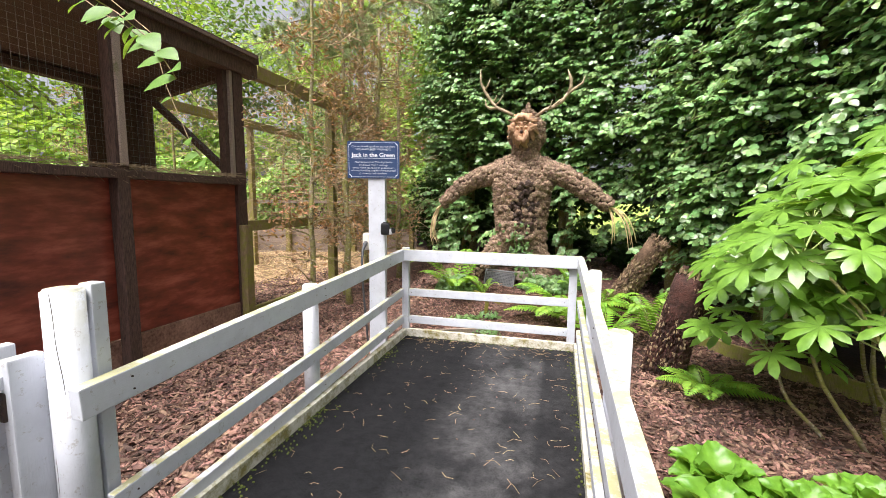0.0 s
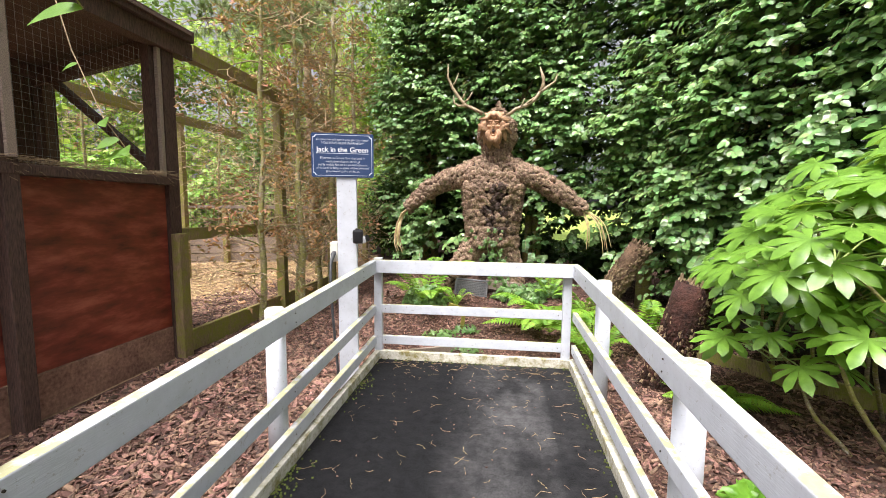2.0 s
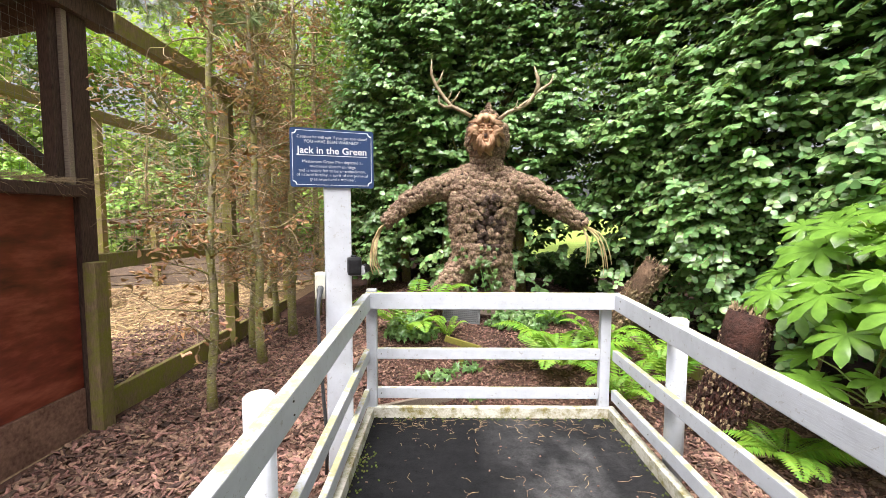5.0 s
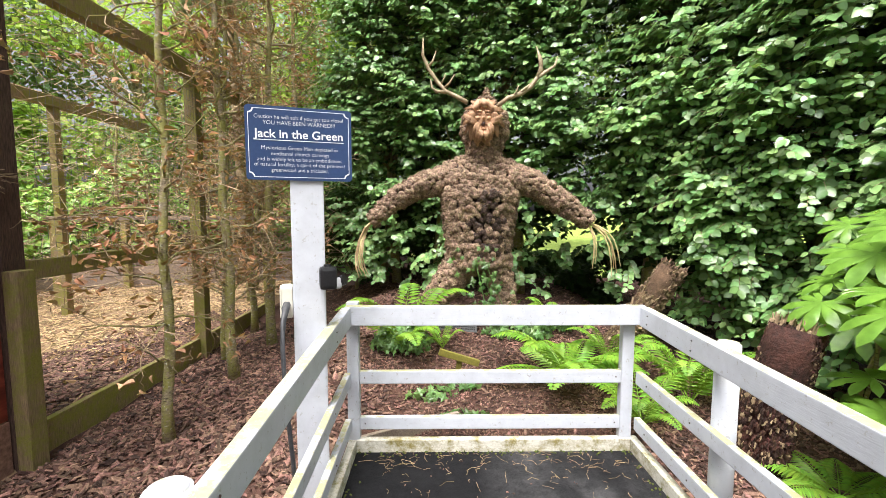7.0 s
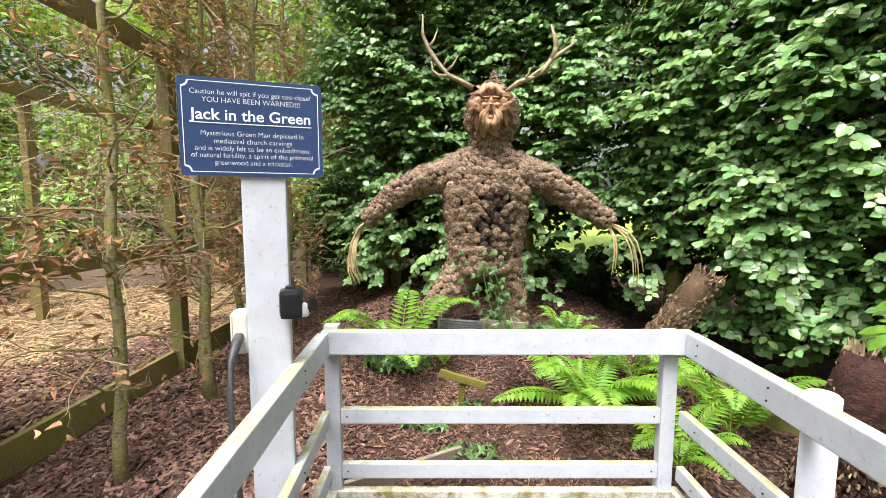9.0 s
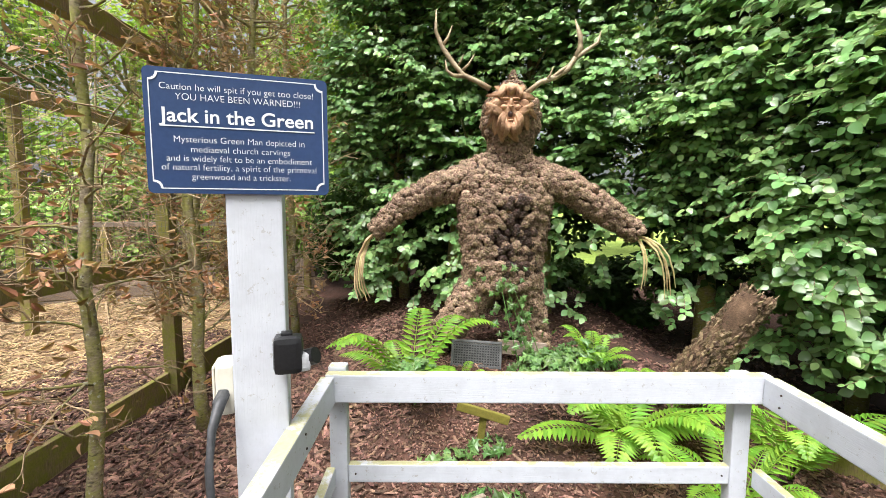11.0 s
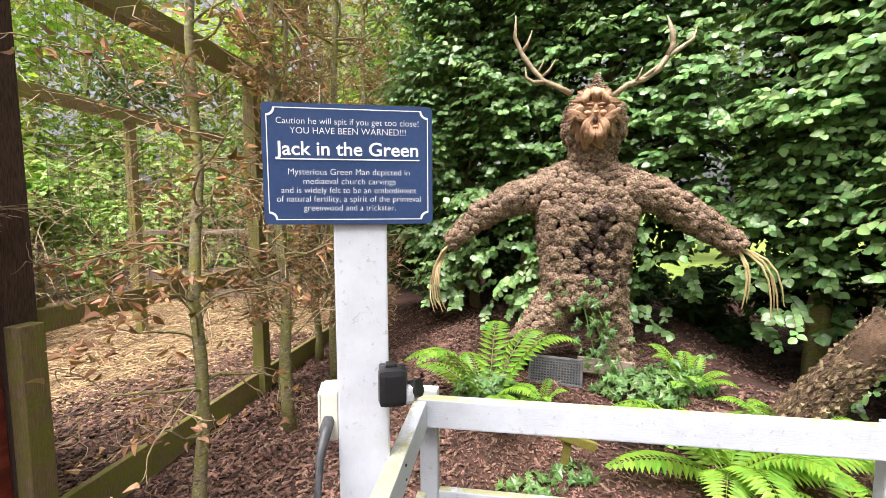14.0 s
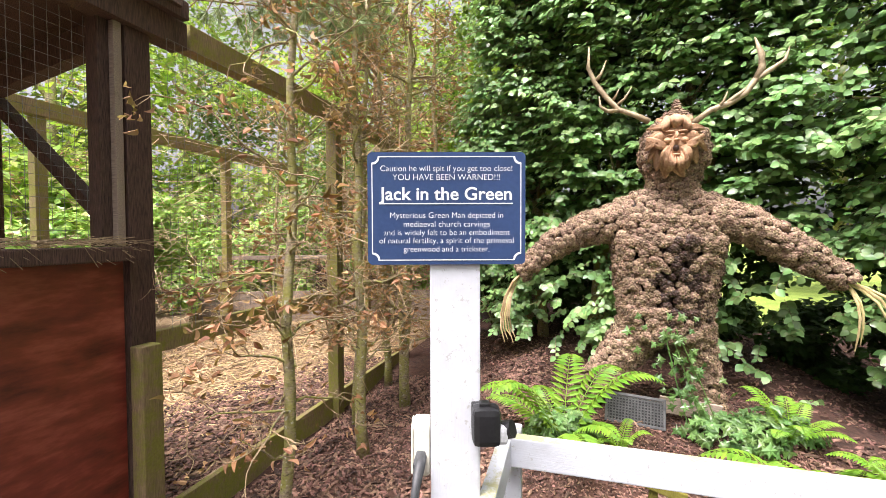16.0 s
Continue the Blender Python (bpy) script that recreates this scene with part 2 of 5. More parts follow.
class Heap:
    """Gathers many small shapes into one mesh."""

    def __init__(self):
        self.v, self.f, self.n, self.mi = [], [], 0, []

    def add(self, verts, faces, slot=0):
        self.v.append(np.asarray(verts, dtype=float))
        self.f.extend([tuple(i + self.n for i in f) for f in faces])
        self.mi.extend([slot] * len(faces))
        self.n += len(verts)

    def scatter(self, verts, faces, mats, slot=0):
        """A copy of one small shape at each 4 x 4 matrix."""
        mats = np.asarray(mats, dtype=float)
        if not len(mats):
            return
        v = np.asarray(verts, dtype=float)
        out = np.einsum("nij,kj->nki", mats[:, :3, :3], v) + mats[:, None, :3, 3]
        k = len(v)
        base = self.n + k * np.arange(len(mats))
        for f in faces:
            self.f.extend(map(tuple, (base[:, None] + np.array(f)[None]).tolist()))
            self.mi.extend([slot] * len(mats))
        self.v.append(out.reshape(-1, 3))
        self.n += k * len(mats)

    def tube(self, pts, radii, seg=7, slot=0, cap=True):
        pts = [Vector(p) for p in pts]
        rings, up = [], Vector((0.13, 0.31, 0.94))
        for i, p in enumerate(pts):
            d = (pts[min(i + 1, len(pts) - 1)] - pts[max(i - 1, 0)])
            d = d.normalized() if d.length > 1e-9 else Vector((0, 0, 1))
            s = d.cross(up)
            if s.length < 0.05:
                s = d.cross(Vector((1, 0, 0)))
            s.normalize()
            u = s.cross(d)
            r = float(radii[i] if hasattr(radii, "__len__") else radii)
            rings.append([p + r * (math.cos(a) * s + math.sin(a) * u) for a in (2 * math.pi * k / seg for k in range(seg))])
        verts = [v for ring in rings for v in ring]
        faces = [(i * seg + k, i * seg + (k + 1) % seg, (i + 1) * seg + (k + 1) % seg, (i + 1) * seg + k) for i in range(len(pts) - 1) for k in range(seg)]
        if cap:
            faces += [tuple(range(seg))[::-1], tuple((len(pts) - 1) * seg + k for k in range(seg))]
        self.add([tuple(v) for v in verts], faces, slot)

    def make(self, name, material, parent=None, label="", smooth=False):
        ob = link(name, np.concatenate(self.v), self.f, material, parent, label, smooth)
        if any(self.mi):
            ob.data.polygons.foreach_set("material_index", np.array(self.mi, dtype=np.int32))
        return ob


def frames_at(points, normals, sizes, spin=None, tilt=0.0):
    """4 x 4 matrices whose z axis is the normal (tilted at random), at the points."""
    P, N = np.asarray(points, float), np.asarray(normals, float)
    N = N + tilt * rng.normal(size=N.shape)
    N /= np.linalg.norm(N, axis=1, keepdims=True)
    ref = rng.normal(size=N.shape) if spin is None else np.asarray(spin, float)
    X = ref - N * np.sum(ref * N, axis=1, keepdims=True)
    X /= np.linalg.norm(X, axis=1, keepdims=True) + 1e-12
    Y = np.cross(N, X)
    S = np.asarray(sizes, float)
    if S.ndim == 1:
        S = np.repeat(S[:, None], 3, axis=1)
    m = np.zeros((len(P), 4, 4))
    m[:, :3, 0], m[:, :3, 1], m[:, :3, 2], m[:, :3, 3], m[:, 3, 3] = X * S[:, :1], Y * S[:, 1:2], N * S[:, 2:3], P, 1
    return m


def smooth_step(a, b, v):
    t = np.clip((v - a) / (b - a), 0, 1)
    return t * t * (3 - 2 * t)


def ground_z(x, y):
    """Height of the soil: flat round the deck, a bank under the statue, a gentle rise behind."""
    x, y = np.asarray(x, float), np.asarray(y, float)
    bank = 0.36 * smooth_step(4.2, 6.2, y) * smooth_step(-2.6, -1.5, x) * (1 - smooth_step(0.6, 1.9, x))
    bumps = 0.012 * np.sin(5.1 * x + 1.3 * y) * np.cos(4.3 * y - 0.7 * x) + 0.008 * np.sin(11 * x - 7 * y)
    pen = 0.1 * (1 - smooth_step(-3.42, -3.36, x))
    rise = 0.12 * smooth_step(6.4, 8.5, y)
    return -0.12 + bank + bumps + pen + rise


# ---- ground ----
def build_ground():
    xs = np.unique(np.concatenate([np.linspace(-400, -12, 12), np.linspace(-12, -5, 20), np.linspace(-5, 4, 110), np.linspace(4, 12, 20), np.linspace(12, 400, 12)]))
    ys = np.unique(np.concatenate([np.linspace(-400, -6, 12), np.linspace(-6, 0, 18), np.linspace(0, 8.5, 110), np.linspace(8.5, 16, 20), np.linspace(16, 400, 12)]))
    X, Y = np.meshgrid(xs, ys)
    V = np.stack([X, Y, ground_z(X, Y)], -1).reshape(-1, 3)
    w = len(xs)
    F = [(j * w + i, j * w + i + 1, (j + 1) * w + i + 1, (j + 1) * w + i) for j in range(len(ys) - 1) for i in range(w - 1)]
    g = link("ground", V, F, [M_soil, M_strawbed, M_grass], smooth=True)
    cx = np.array([(V[f[0]][0] + V[f[1]][0]) / 2 for f in F])
    cy = np.array([(V[f[0]][1] + V[f[2]][1]) / 2 for f in F])
    idx = ((cx < -3.38) & (cx > -12) & (cy < 11) & (cy > -6)).astype(np.int32)
    idx[(cy > 11.0) & (cx > -1.5)] = 2
    g.data.polygons.foreach_set("material_index", idx)
    tagged(g, "dark damp soil under bark mulch and straw", "ground", kind="structure")


build_ground()


# ---- deck ----
def felt():
    n = Nodes("mineral_felt")
    big = n.noise(2.2, 4, None, 0.65)
    fine = n.math("ADD", n.math("MULTIPLY", n.noise(120, 8, None, 0.9), 0.55), n.math("MULTIPLY", n.noise(16, 8, None, 0.8), 0.45))
    col = n.ramp(fine, (0.34, (0.0015, 0.0015, 0.0016)), (0.66, (0.022, 0.022, 0.0235)))
    sx = n.add("ShaderNodeSeparateXYZ", Vector=n.co).outputs["X"]
    lane = n.ramp(n.math("ADD", sx, 1.0), (0.3, (0, 0, 0)), (0.62, (1, 1, 1)), (0.95, (1, 1, 1)), (1.0, (0.3, 0.3, 0.3)))
    worn = n.math("MULTIPLY", lane, n.ramp(big, (0.38, (0.15, 0.15, 0.15)), (0.62, (1, 1, 1))))
    col = n.mix(n.math("MULTIPLY", worn, 0.6), col, n.ramp(fine, (0.36, (0.012, 0.012, 0.0125)), (0.66, (0.19, 0.186, 0.186))))
    return n.done(col, n.ramp(big, (0.35, (0.75, 0.75, 0.75)), (0.65, (0.95, 0.95, 0.95))), fine, 0.9, 0.006, spec=0.06)


M_felt = felt()
DX0, DX1, DY0, DY1 = -1.37, 0.235, -2.2, 3.985
deck = tagged(part("deck", box(DX0, DX1, DY0, DY1, -0.09, 0.0, 0.003), M_felt), "black mineral felt deck of the viewing platform", "deck", kind="structure")


def kerb_board(name, b, mat):
    return tagged(part(name, b, mat), "mossy white-painted kerb board along the deck", "kerb board", "kerb boards of the deck")


kerb_board("kerb_board", box(DX0 - 0.045, DX0, DY0, DY1 + 0.045, -0.06, 0.07), M_kerb)
kerb_board("kerb_board", box(DX1, DX1 + 0.045, DY0, DY1 + 0.045, -0.06, 0.07), M_kerb)
kerb_board("kerb_board", box(DX0, DX1, DY1, DY1 + 0.045, -0.03, 0.072), M_kerb)
# bearers that carry the deck
for by in (-1.5, 0.4, 2.2, 3.7):
    tagged(part("deck_bearer", box(DX0 + 0.03, DX1 - 0.03, by, by + 0.1, -0.2, -0.09), M_mosswood), "damp timber bearer under the deck", "bearer", "deck bearers")


# ---- white rails ----
RX0, RX1 = -1.43, 0.235
top, mid, low = "weathered white-painted top rail with lichen", "thin white-painted middle rail", "thin white-painted lower rail"


def screws(ob, spots):
    """Small dark screw heads let into a rail."""
    for x, y, z, nx, ny in spots:
        bm = bmesh.new()
        bmesh.ops.create_cone(bm, cap_ends=True, segments=10, radius1=0.004, radius2=0.0035, depth=0.005, matrix=look((x, y, z), (x - nx, y - ny, z)))
        part("screw", bm, M_black_iron, ob)
    return ob


def rail(x0, x1, y0, y1, z0, z1, mat, what):
    ob = tagged(part("fence_rail", box(x0, x1, y0, y1, z0, z1, 0.005), mat), what, "fence rail", "white rails round the deck")
    return screws(ob, [(x, y0 - 0.001, z0 + (z1 - z0) * t, 0, -1) for x in (x0 + 0.03, x1 - 0.03) for t in ((0.3, 0.7) if z1 - z0 > 0.1 else (0.5,))])


def side_rail(x0, x1, y0, y1, z0, z1, w, h, what):
    """A rail along the walk, from (x0, y0) to (x1, y1), its top falling from z1 to z0."""
    ob = tagged(part("fence_rail", beam((x0, y0, z0 - h / 2), (x1, y1, z1 - h / 2), w, h, 0.005), M_white_y), what, "fence rail", "white rails round the deck")
    face = 1 if x0 < 0 else -1
    spots = []
    for y in (1.2, 2.5, 3.6) if x0 < 0 else (2.05, 3.45, 3.85):
        u = (y - y0) / (y1 - y0)
        for dz in (0.28, 0.72) if h > 0.1 else (0.5,):
            spots.append((x0 + (x1 - x0) * u + face * (w / 2 + 0.001), y + 0.01 * dz, z0 + (z1 - z0) * u - h * dz, face, 0))
    return screws(ob, spots)


side_rail(RX0 + 0.025, RX0 + 0.025, 1.03, 3.938, 0.735, 0.869, 0.05, 0.108, top)
side_rail(RX0 + 0.018, RX0 + 0.018, 1.12, 3.985, 0.308, 0.48, 0.035, 0.075, mid)
side_rail(RX0 + 0.018, RX0 + 0.018, 1.12, 3.985, 0.112, 0.205, 0.035, 0.075, low)
side_rail(RX1 + 0.035, RX1 + 0.025, -1.6, 3.938, 0.71, 0.869, 0.05, 0.108, top)
side_rail(RX1 + 0.035, RX1 + 0.03, -1.6, 3.985, 0.465, 0.48, 0.035, 0.075, mid)
side_rail(RX1 + 0.035, RX1 + 0.03, -1.6, 3.985, 0.19, 0.205, 0.035, 0.075, low)
rail(RX0 + 0.012, RX1 + 0.04, 3.942, 3.99, 0.762, 0.871, M_white_x, top)
rail(RX0 + 0.081, RX1 - 0.066, 3.998, 4.03, 0.405, 0.48, M_white_x, mid)
rail(RX0 + 0.081, RX1 - 0.066, 3.998, 4.03, 0.13, 0.205, M_white_x, low)


def square_post(x, y, w, d, z1, label):
    return tagged(part("fence_post", box(x - w / 2, x + w / 2, y - d / 2, y + d / 2, float(ground_z(x, y)) - 0.05, z1, 0.006), M_white_z), label, "fence post", "white posts of the rails")


def round_post(x, y, r, z1, label):
    bm = bmesh.new()
    z0 = float(ground_z(x, y)) - 0.05
    bmesh.ops.create_cone(bm, cap_ends=True, segments=24, radius1=r * 1.03, radius2=r, depth=z1 - z0, matrix=Matrix.Translation((x, y, (z0 + z1) / 2)))
    bmesh.ops.bevel(bm, geom=[e for e in bm.edges if e.verts[0].co.z > z1 - 0.01 and e.verts[1].co.z > z1 - 0.01], offset=0.008, segments=2, affect="EDGES")
    ob = tagged(part("fence_post", bm, M_white_z), label, "fence post", "white posts of the rails")
    for f in ob.data.polygons:
        f.use_smooth = abs(f.normal.z) < 0.3
    return ob


square_post(-1.385, 4.02, 0.07, 0.05, 0.885, "slim white-painted corner post")
square_post(0.205, 4.02, 0.07, 0.05, 0.86, "slim white-painted corner post")
round_post(-1.49, 2.5, 0.05, 0.797, "round white-painted post behind the rail")
round_post(0.337, 3.36, 0.048, 0.848, "round white-painted post behind the rail")
round_post(0.35, 2.08, 0.056, 0.772, "round white-painted post behind the rail")
gate_post = round_post(-1.492, 1.08, 0.058, 1.05, "thick round white-painted gate post with long cracks")
square_post(-1.482, 1.165, 0.06, 0.05, 1.055, "flat white-painted post beside the gate post")
for a0, a1, z0, z1 in ((-1.2, -0.85, 1.05, 0.7), (-1.75, -1.65, 0.5, 0.1)):
    h = Heap()
    h.tube([(-1.492 + 0.0578 * math.cos(a0 + (a1 - a0) * u + 0.03 * math.sin(9 * u)), 1.08 + 0.0578 * math.sin(a0 + (a1 - a0) * u + 0.03 * math.sin(9 * u)), z0 + (z1 - z0) * u) for u in np.linspace(0, 1, 14)], [0.0004] + [0.0013] * 12 + [0.0004], 4)
    h.make("crack", M_black_iron, gate_post, "long dark crack in the paint")

# the gate, folded back beside its post
gate = thing("gate", -1.66, 0.9, -0.1, "open white-painted board gate with a rusty hinge", "gate")
for gx, gy, gz in ((-1.575, 1.0, 0.84), (-1.69, 0.99, 0.86), (-1.6, 0.87, 0.82), (-1.62, 0.73, 0.82), (-1.64, 0.59, 0.82), (-1.66, 0.45, 0.82)):
    part("board", box(gx - 0.022, gx + 0.022, gy - 0.05, gy + 0.05, -0.06, gz, 0.006), M_white_z, gate)
part("gate_rail", box(-1.68, -1.645, 0.4, 1.06, 0.62, 0.72, 0.005), M_white_y, gate)
part("gate_rail", box(-1.68, -1.645, 0.4, 1.06, 0.1, 0.2, 0.005), M_white_y, gate)
hinge = part("hinge", box(-1.6, -1.578, 0.9, 1.04, 0.745, 0.79, 0.004), M_white_y, gate, "painted strap hinge")
part("pin", box(-1.6, -1.575, 0.94, 0.965, 0.64, 0.735, 0.006), M_black_iron, hinge, "rusty dark pin")


# ---- sign post with its sign ----
M_navy = rough_stuff("navy_enamel", (0.02, 0.045, 0.12), (0.033, 0.064, 0.155), 3, 80, 0.35, 0.03)
M_ink = rough_stuff("white_print", (0.75, 0.77, 0.8), (0.85, 0.86, 0.88), 10, 60, 0.5, 0.02)
M_black = rough_stuff("black_plastic", (0.006, 0.006, 0.007), (0.02, 0.02, 0.022), 9, 90, 0.35, 0.1)
M_tape = rough_stuff("silver_tape", (0.3, 0.31, 0.33), (0.55, 0.56, 0.58), 20, 60, 0.35, 0.3)
M_box = rough_stuff("cream_plastic", (0.62, 0.6, 0.5), (0.75, 0.72, 0.62), 8, 60, 0.5, 0.05)
M_cable = rough_stuff("grey_cable", (0.03, 0.031, 0.034), (0.08, 0.083, 0.088), 9, 60, 0.5, 0.1)

SIGN_AT, SIGN_TURN = Vector((-1.515, 3.56, 1.695)), 17.4
post = thing("sign_post", -1.515, 3.63, -0.15, "tall white-painted square post beside the rail", "post")
sp = pose(-1.515, 3.64, 0, 0, 0, SIGN_TURN)


def turned(bm, m):
    bmesh.ops.transform(bm, matrix=m, verts=bm.verts)
    return bm


part("post", turned(box(-0.073, 0.073, -0.073, 0.073, -0.2, 1.56, 0.006), sp), M_white_z, post)
sign = thing("sign", *SIGN_AT, "navy enamel sign with white lettering and border on the post", "sign")
sm = Matrix.Translation(SIGN_AT) @ pose(0, 0, 0, 90, 0, SIGN_TURN)


def plate(w, h, d, r, z0=0.0):
    """A plate with rounded corners in the x-y plane."""
    bm = bmesh.new()
    pts = [(sx * (w / 2 - r) + r * math.cos(a), sy * (h / 2 - r) + r * math.sin(a)) for sx, sy, a0 in ((1, 1, 0), (-1, 1, 90), (-1, -1, 180), (1, -1, 270)) for a in (radians(a0 + k * 18) for k in range(6))]
    f = bm.faces.new([bm.verts.new((x, y, z0)) for x, y in pts])
    up = bmesh.ops.extrude_face_region(bm, geom=[f])["geom"]
    bmesh.ops.translate(bm, verts=[g for g in up if isinstance(g, bmesh.types.BMVert)], vec=(0, 0, d))
    return bm


part("plate", turned(plate(0.45, 0.32, 0.006, 0.014), sm), M_navy, sign)
border = bmesh.new()
for _ in (0,):
    outer, inner = [], []
    for sx, sy in ((1, 1), (-1, 1), (-1, -1), (1, -1)):
        arc = range(4, -1, -1) if sx * sy > 0 else range(5)
        for k in arc:
            a = radians(k * 22.5)
            for lst, r, e in ((outer, 0.018, 0.0), (inner, 0.0205, 0.0025)):
                lst.append((sx * (0.213 - e - r * math.cos(a)), sy * (0.148 - e - r * math.sin(a))))
    vo = [border.verts.new((x, y, 0.0075)) for x, y in outer]
    vi = [border.verts.new((x, y, 0.0075)) for x, y in inner]
    for k in range(len(vo)):
        j = (k + 1) % len(vo)
        border.faces.new((vo[k], vo[j], vi[j], vi[k]))
part("border", turned(border, sm), M_ink, sign, "thin white border line")


def lettering(body, y, size, width, bold=0.0):
    cu = bpy.data.curves.new("lettering", "FONT")
    cu.body, cu.size, cu.align_x, cu.align_y, cu.extrude, cu.offset = body, size, "CENTER", "CENTER", 0.0004, bold - 0.0003
    ob = new("lettering", cu)
    bpy.context.view_layer.update()
    me = bpy.data.meshes.new_from_object(ob.evaluated_get(bpy.context.evaluated_depsgraph_get()))
    bpy.data.objects.remove(ob)
    xs = [v.co.x for v in me.vertices]
    k = width / (max(xs) - min(xs))
    me.transform(sm @ Matrix.Translation((0, y, 0.0068)) @ Matrix.Diagonal((k, 1, 1, 1)))
    me.materials.clear()
    me.materials.append(M_ink)
    return hang(new("lettering", me), sign)


lettering("Caution he will spit if you get too close!", 0.113, 0.0235, 0.375)
lettering("YOU HAVE BEEN WARNED!!!", 0.088, 0.0245, 0.305)
lettering("Jack in the Green", 0.04, 0.051, 0.378, 0.001)
lettering("Mysterious Green Man depicted in", -0.02, 0.0235, 0.322)
lettering("mediaeval church carvings", -0.045, 0.0235, 0.245)
lettering("and is widely felt to be an embodiment", -0.069, 0.0235, 0.36)
lettering("of natural fertility, a spirit of the primeval", -0.092, 0.0235, 0.383)
lettering("greenwood and a trickster.", -0.116, 0.0235, 0.245)
part("underline", turned(box(-0.189, 0.189, 0.0125, 0.0155, 0.0062, 0.0075, 0), sm), M_ink, sign)

# sensor lamp on the post's inner face
lamp = thing("sensor_lamp", -1.43, 3.575, 1.09, "black plastic sensor bound with silver tape on the post", "sensor")
lm = pose(-1.5 + 0.08, 3.585, 1.1, 0, 0, SIGN_TURN)
part("housing", turned(box(-0.032, 0.046, -0.095, -0.03, -0.055, 0.05, 0.018), lm), M_black, lamp)
part("bracket", turned(box(-0.03, 0.02, -0.03, 0.0, -0.04, 0.04, 0.006), lm), M_black, lamp)
part("hood", turned(box(-0.012, 0.018, -0.07, -0.04, 0.044, 0.058, 0.004), lm), M_black, lamp)
bm = bmesh.new()
bmesh.ops.create_cone(bm, cap_ends=True, segments=18, radius1=0.027, radius2=0.024, depth=0.06, matrix=pose(0.055, -0.055, -0.022, 70, 0, 60))
part("nozzle", turned(bm, lm), M_black, lamp, smooth=False)
tape = turned(box(0.02, 0.066, -0.088, -0.03, -0.052, 0.0, 0.013), lm)
part("tape", tape, M_tape, lamp, "crumpled silver tape")

# socket box and its cable on the outer face
jb = thing("socket_box", -1.62, 3.62, 1.0, "cream plastic socket box screwed to the post", "socket box")
part("body", turned(box(-0.125, -0.075, -0.05, 0.05, 0.9, 1.05, 0.01), sp), M_box, jb)
part("lid", turned(box(-0.132, -0.125, -0.046, 0.046, 0.905, 1.045, 0.003), sp), M_box, jb)
part("gland", turned(beam((-0.1, -0.05, 0.97), (-0.11, -0.1, 0.95), 0.03, 0.03, 0.008), sp), M_cable, jb)
h = Heap()
cab = [sp @ Vector(p) for p in ((-0.1, -0.06, 0.968), (-0.105, -0.1, 0.955), (-0.115, -0.15, 0.91), (-0.12, -0.18, 0.82), (-0.115, -0.19, 0.65), (-0.1, -0.18, 0.4), (-0.08, -0.15, 0.1), (-0.09, -0.12, -0.12))]
h.tube(cab, [0.016, 0.016, 0.012, 0.0105, 0.01, 0.01, 0.01, 0.01], 10)
tagged(h.make("cable", M_cable, smooth=True), "grey armoured cable hanging from the socket box", "cable")


# ---- leafy shapes ----
def leaf_shape(fold=0.18, droop=0.12, wide=0.36):
    """An oval pointed leaf, 1 long along y, creased at its midrib."""
    v = [(0, 0, 0)]
    for y, w in ((0.14, wide * 0.62), (0.38, wide), (0.65, wide * 0.85), (0.88, wide * 0.4)):
        z = -droop * y * y
        v += [(-w, y, z + fold * w), (0, y, z), (w, y, z + fold * w)]
    v.append((0, 1, -droop))
    f = [(0, 2, 1), (0, 3, 2)]
    for k in (1, 4, 7):
        f += [(k, k + 1, k + 4, k + 3), (k + 1, k + 2, k + 5, k + 4)]
    return v, f + [(10, 11, 13), (11, 12, 13)]


LEAF_V, LEAF_F = leaf_shape(0.18, 0.12, 0.39)


def small_leaf():
    v = [(0, 0, 0), (-0.34, 0.4, 0.07), (0, 0.45, 0), (0.34, 0.4, 0.07), (0, 1, -0.1)]
    return v, [(0, 2, 1), (0, 3, 2), (1, 2, 4), (2, 3, 4)]


SLEAF_V, SLEAF_F = small_leaf()


def spray(heap_leaf, heap_twig, origin, direction, length, leaf, count, detailed=True, slot=0, face=0.55):
    """A flat twig with leaves in two rows, drooping a little to its tip."""
    d = np.array(direction, float)
    d /= np.linalg.norm(d)
    side = np.cross(d, (0, 0, 1))
    side /= np.linalg.norm(side) + 1e-9
    up = np.cross(side, d)
    t = (np.arange(count) + 0.5) / count
    P = np.array(origin) + length * t[:, None] * d - (0.22 * length * t ** 2)[:, None] * np.array((0, 0, 1))
    sgn = np.where(np.arange(count) % 2, 1.0, -1.0)[:, None]
    Y = 0.55 * d + sgn * side * 0.85 + rng.normal(size=(count, 3)) * 0.28 + np.array((0, 0, -0.5))
    Y /= np.linalg.norm(Y, axis=1, keepdims=True)
    N = up + face * d + rng.normal(size=(count, 3)) * 0.36
    N -= Y * np.sum(N * Y, axis=1, keepdims=True)
    N /= np.linalg.norm(N, axis=1, keepdims=True)
    X = np.cross(Y, N)
    S = leaf * (0.7 + 0.5 * rng.random(count)) * (1 - 0.25 * t)
    m = np.zeros((count, 4, 4))
    m[:, :3, 0], m[:, :3, 1], m[:, :3, 2] = X * S[:, None], Y * S[:, None], N * S[:, None]
    m[:, :3, 3], m[:, 3, 3] = P, 1
    heap_leaf.scatter(LEAF_V if detailed else SLEAF_V, LEAF_F if detailed else SLEAF_F, m, slot)
    if heap_twig is not None:
        heap_twig.tube([P[0] - d * 0.05, P[count // 2], P[-1]], [0.004, 0.003, 0.0015], 4, cap=False)


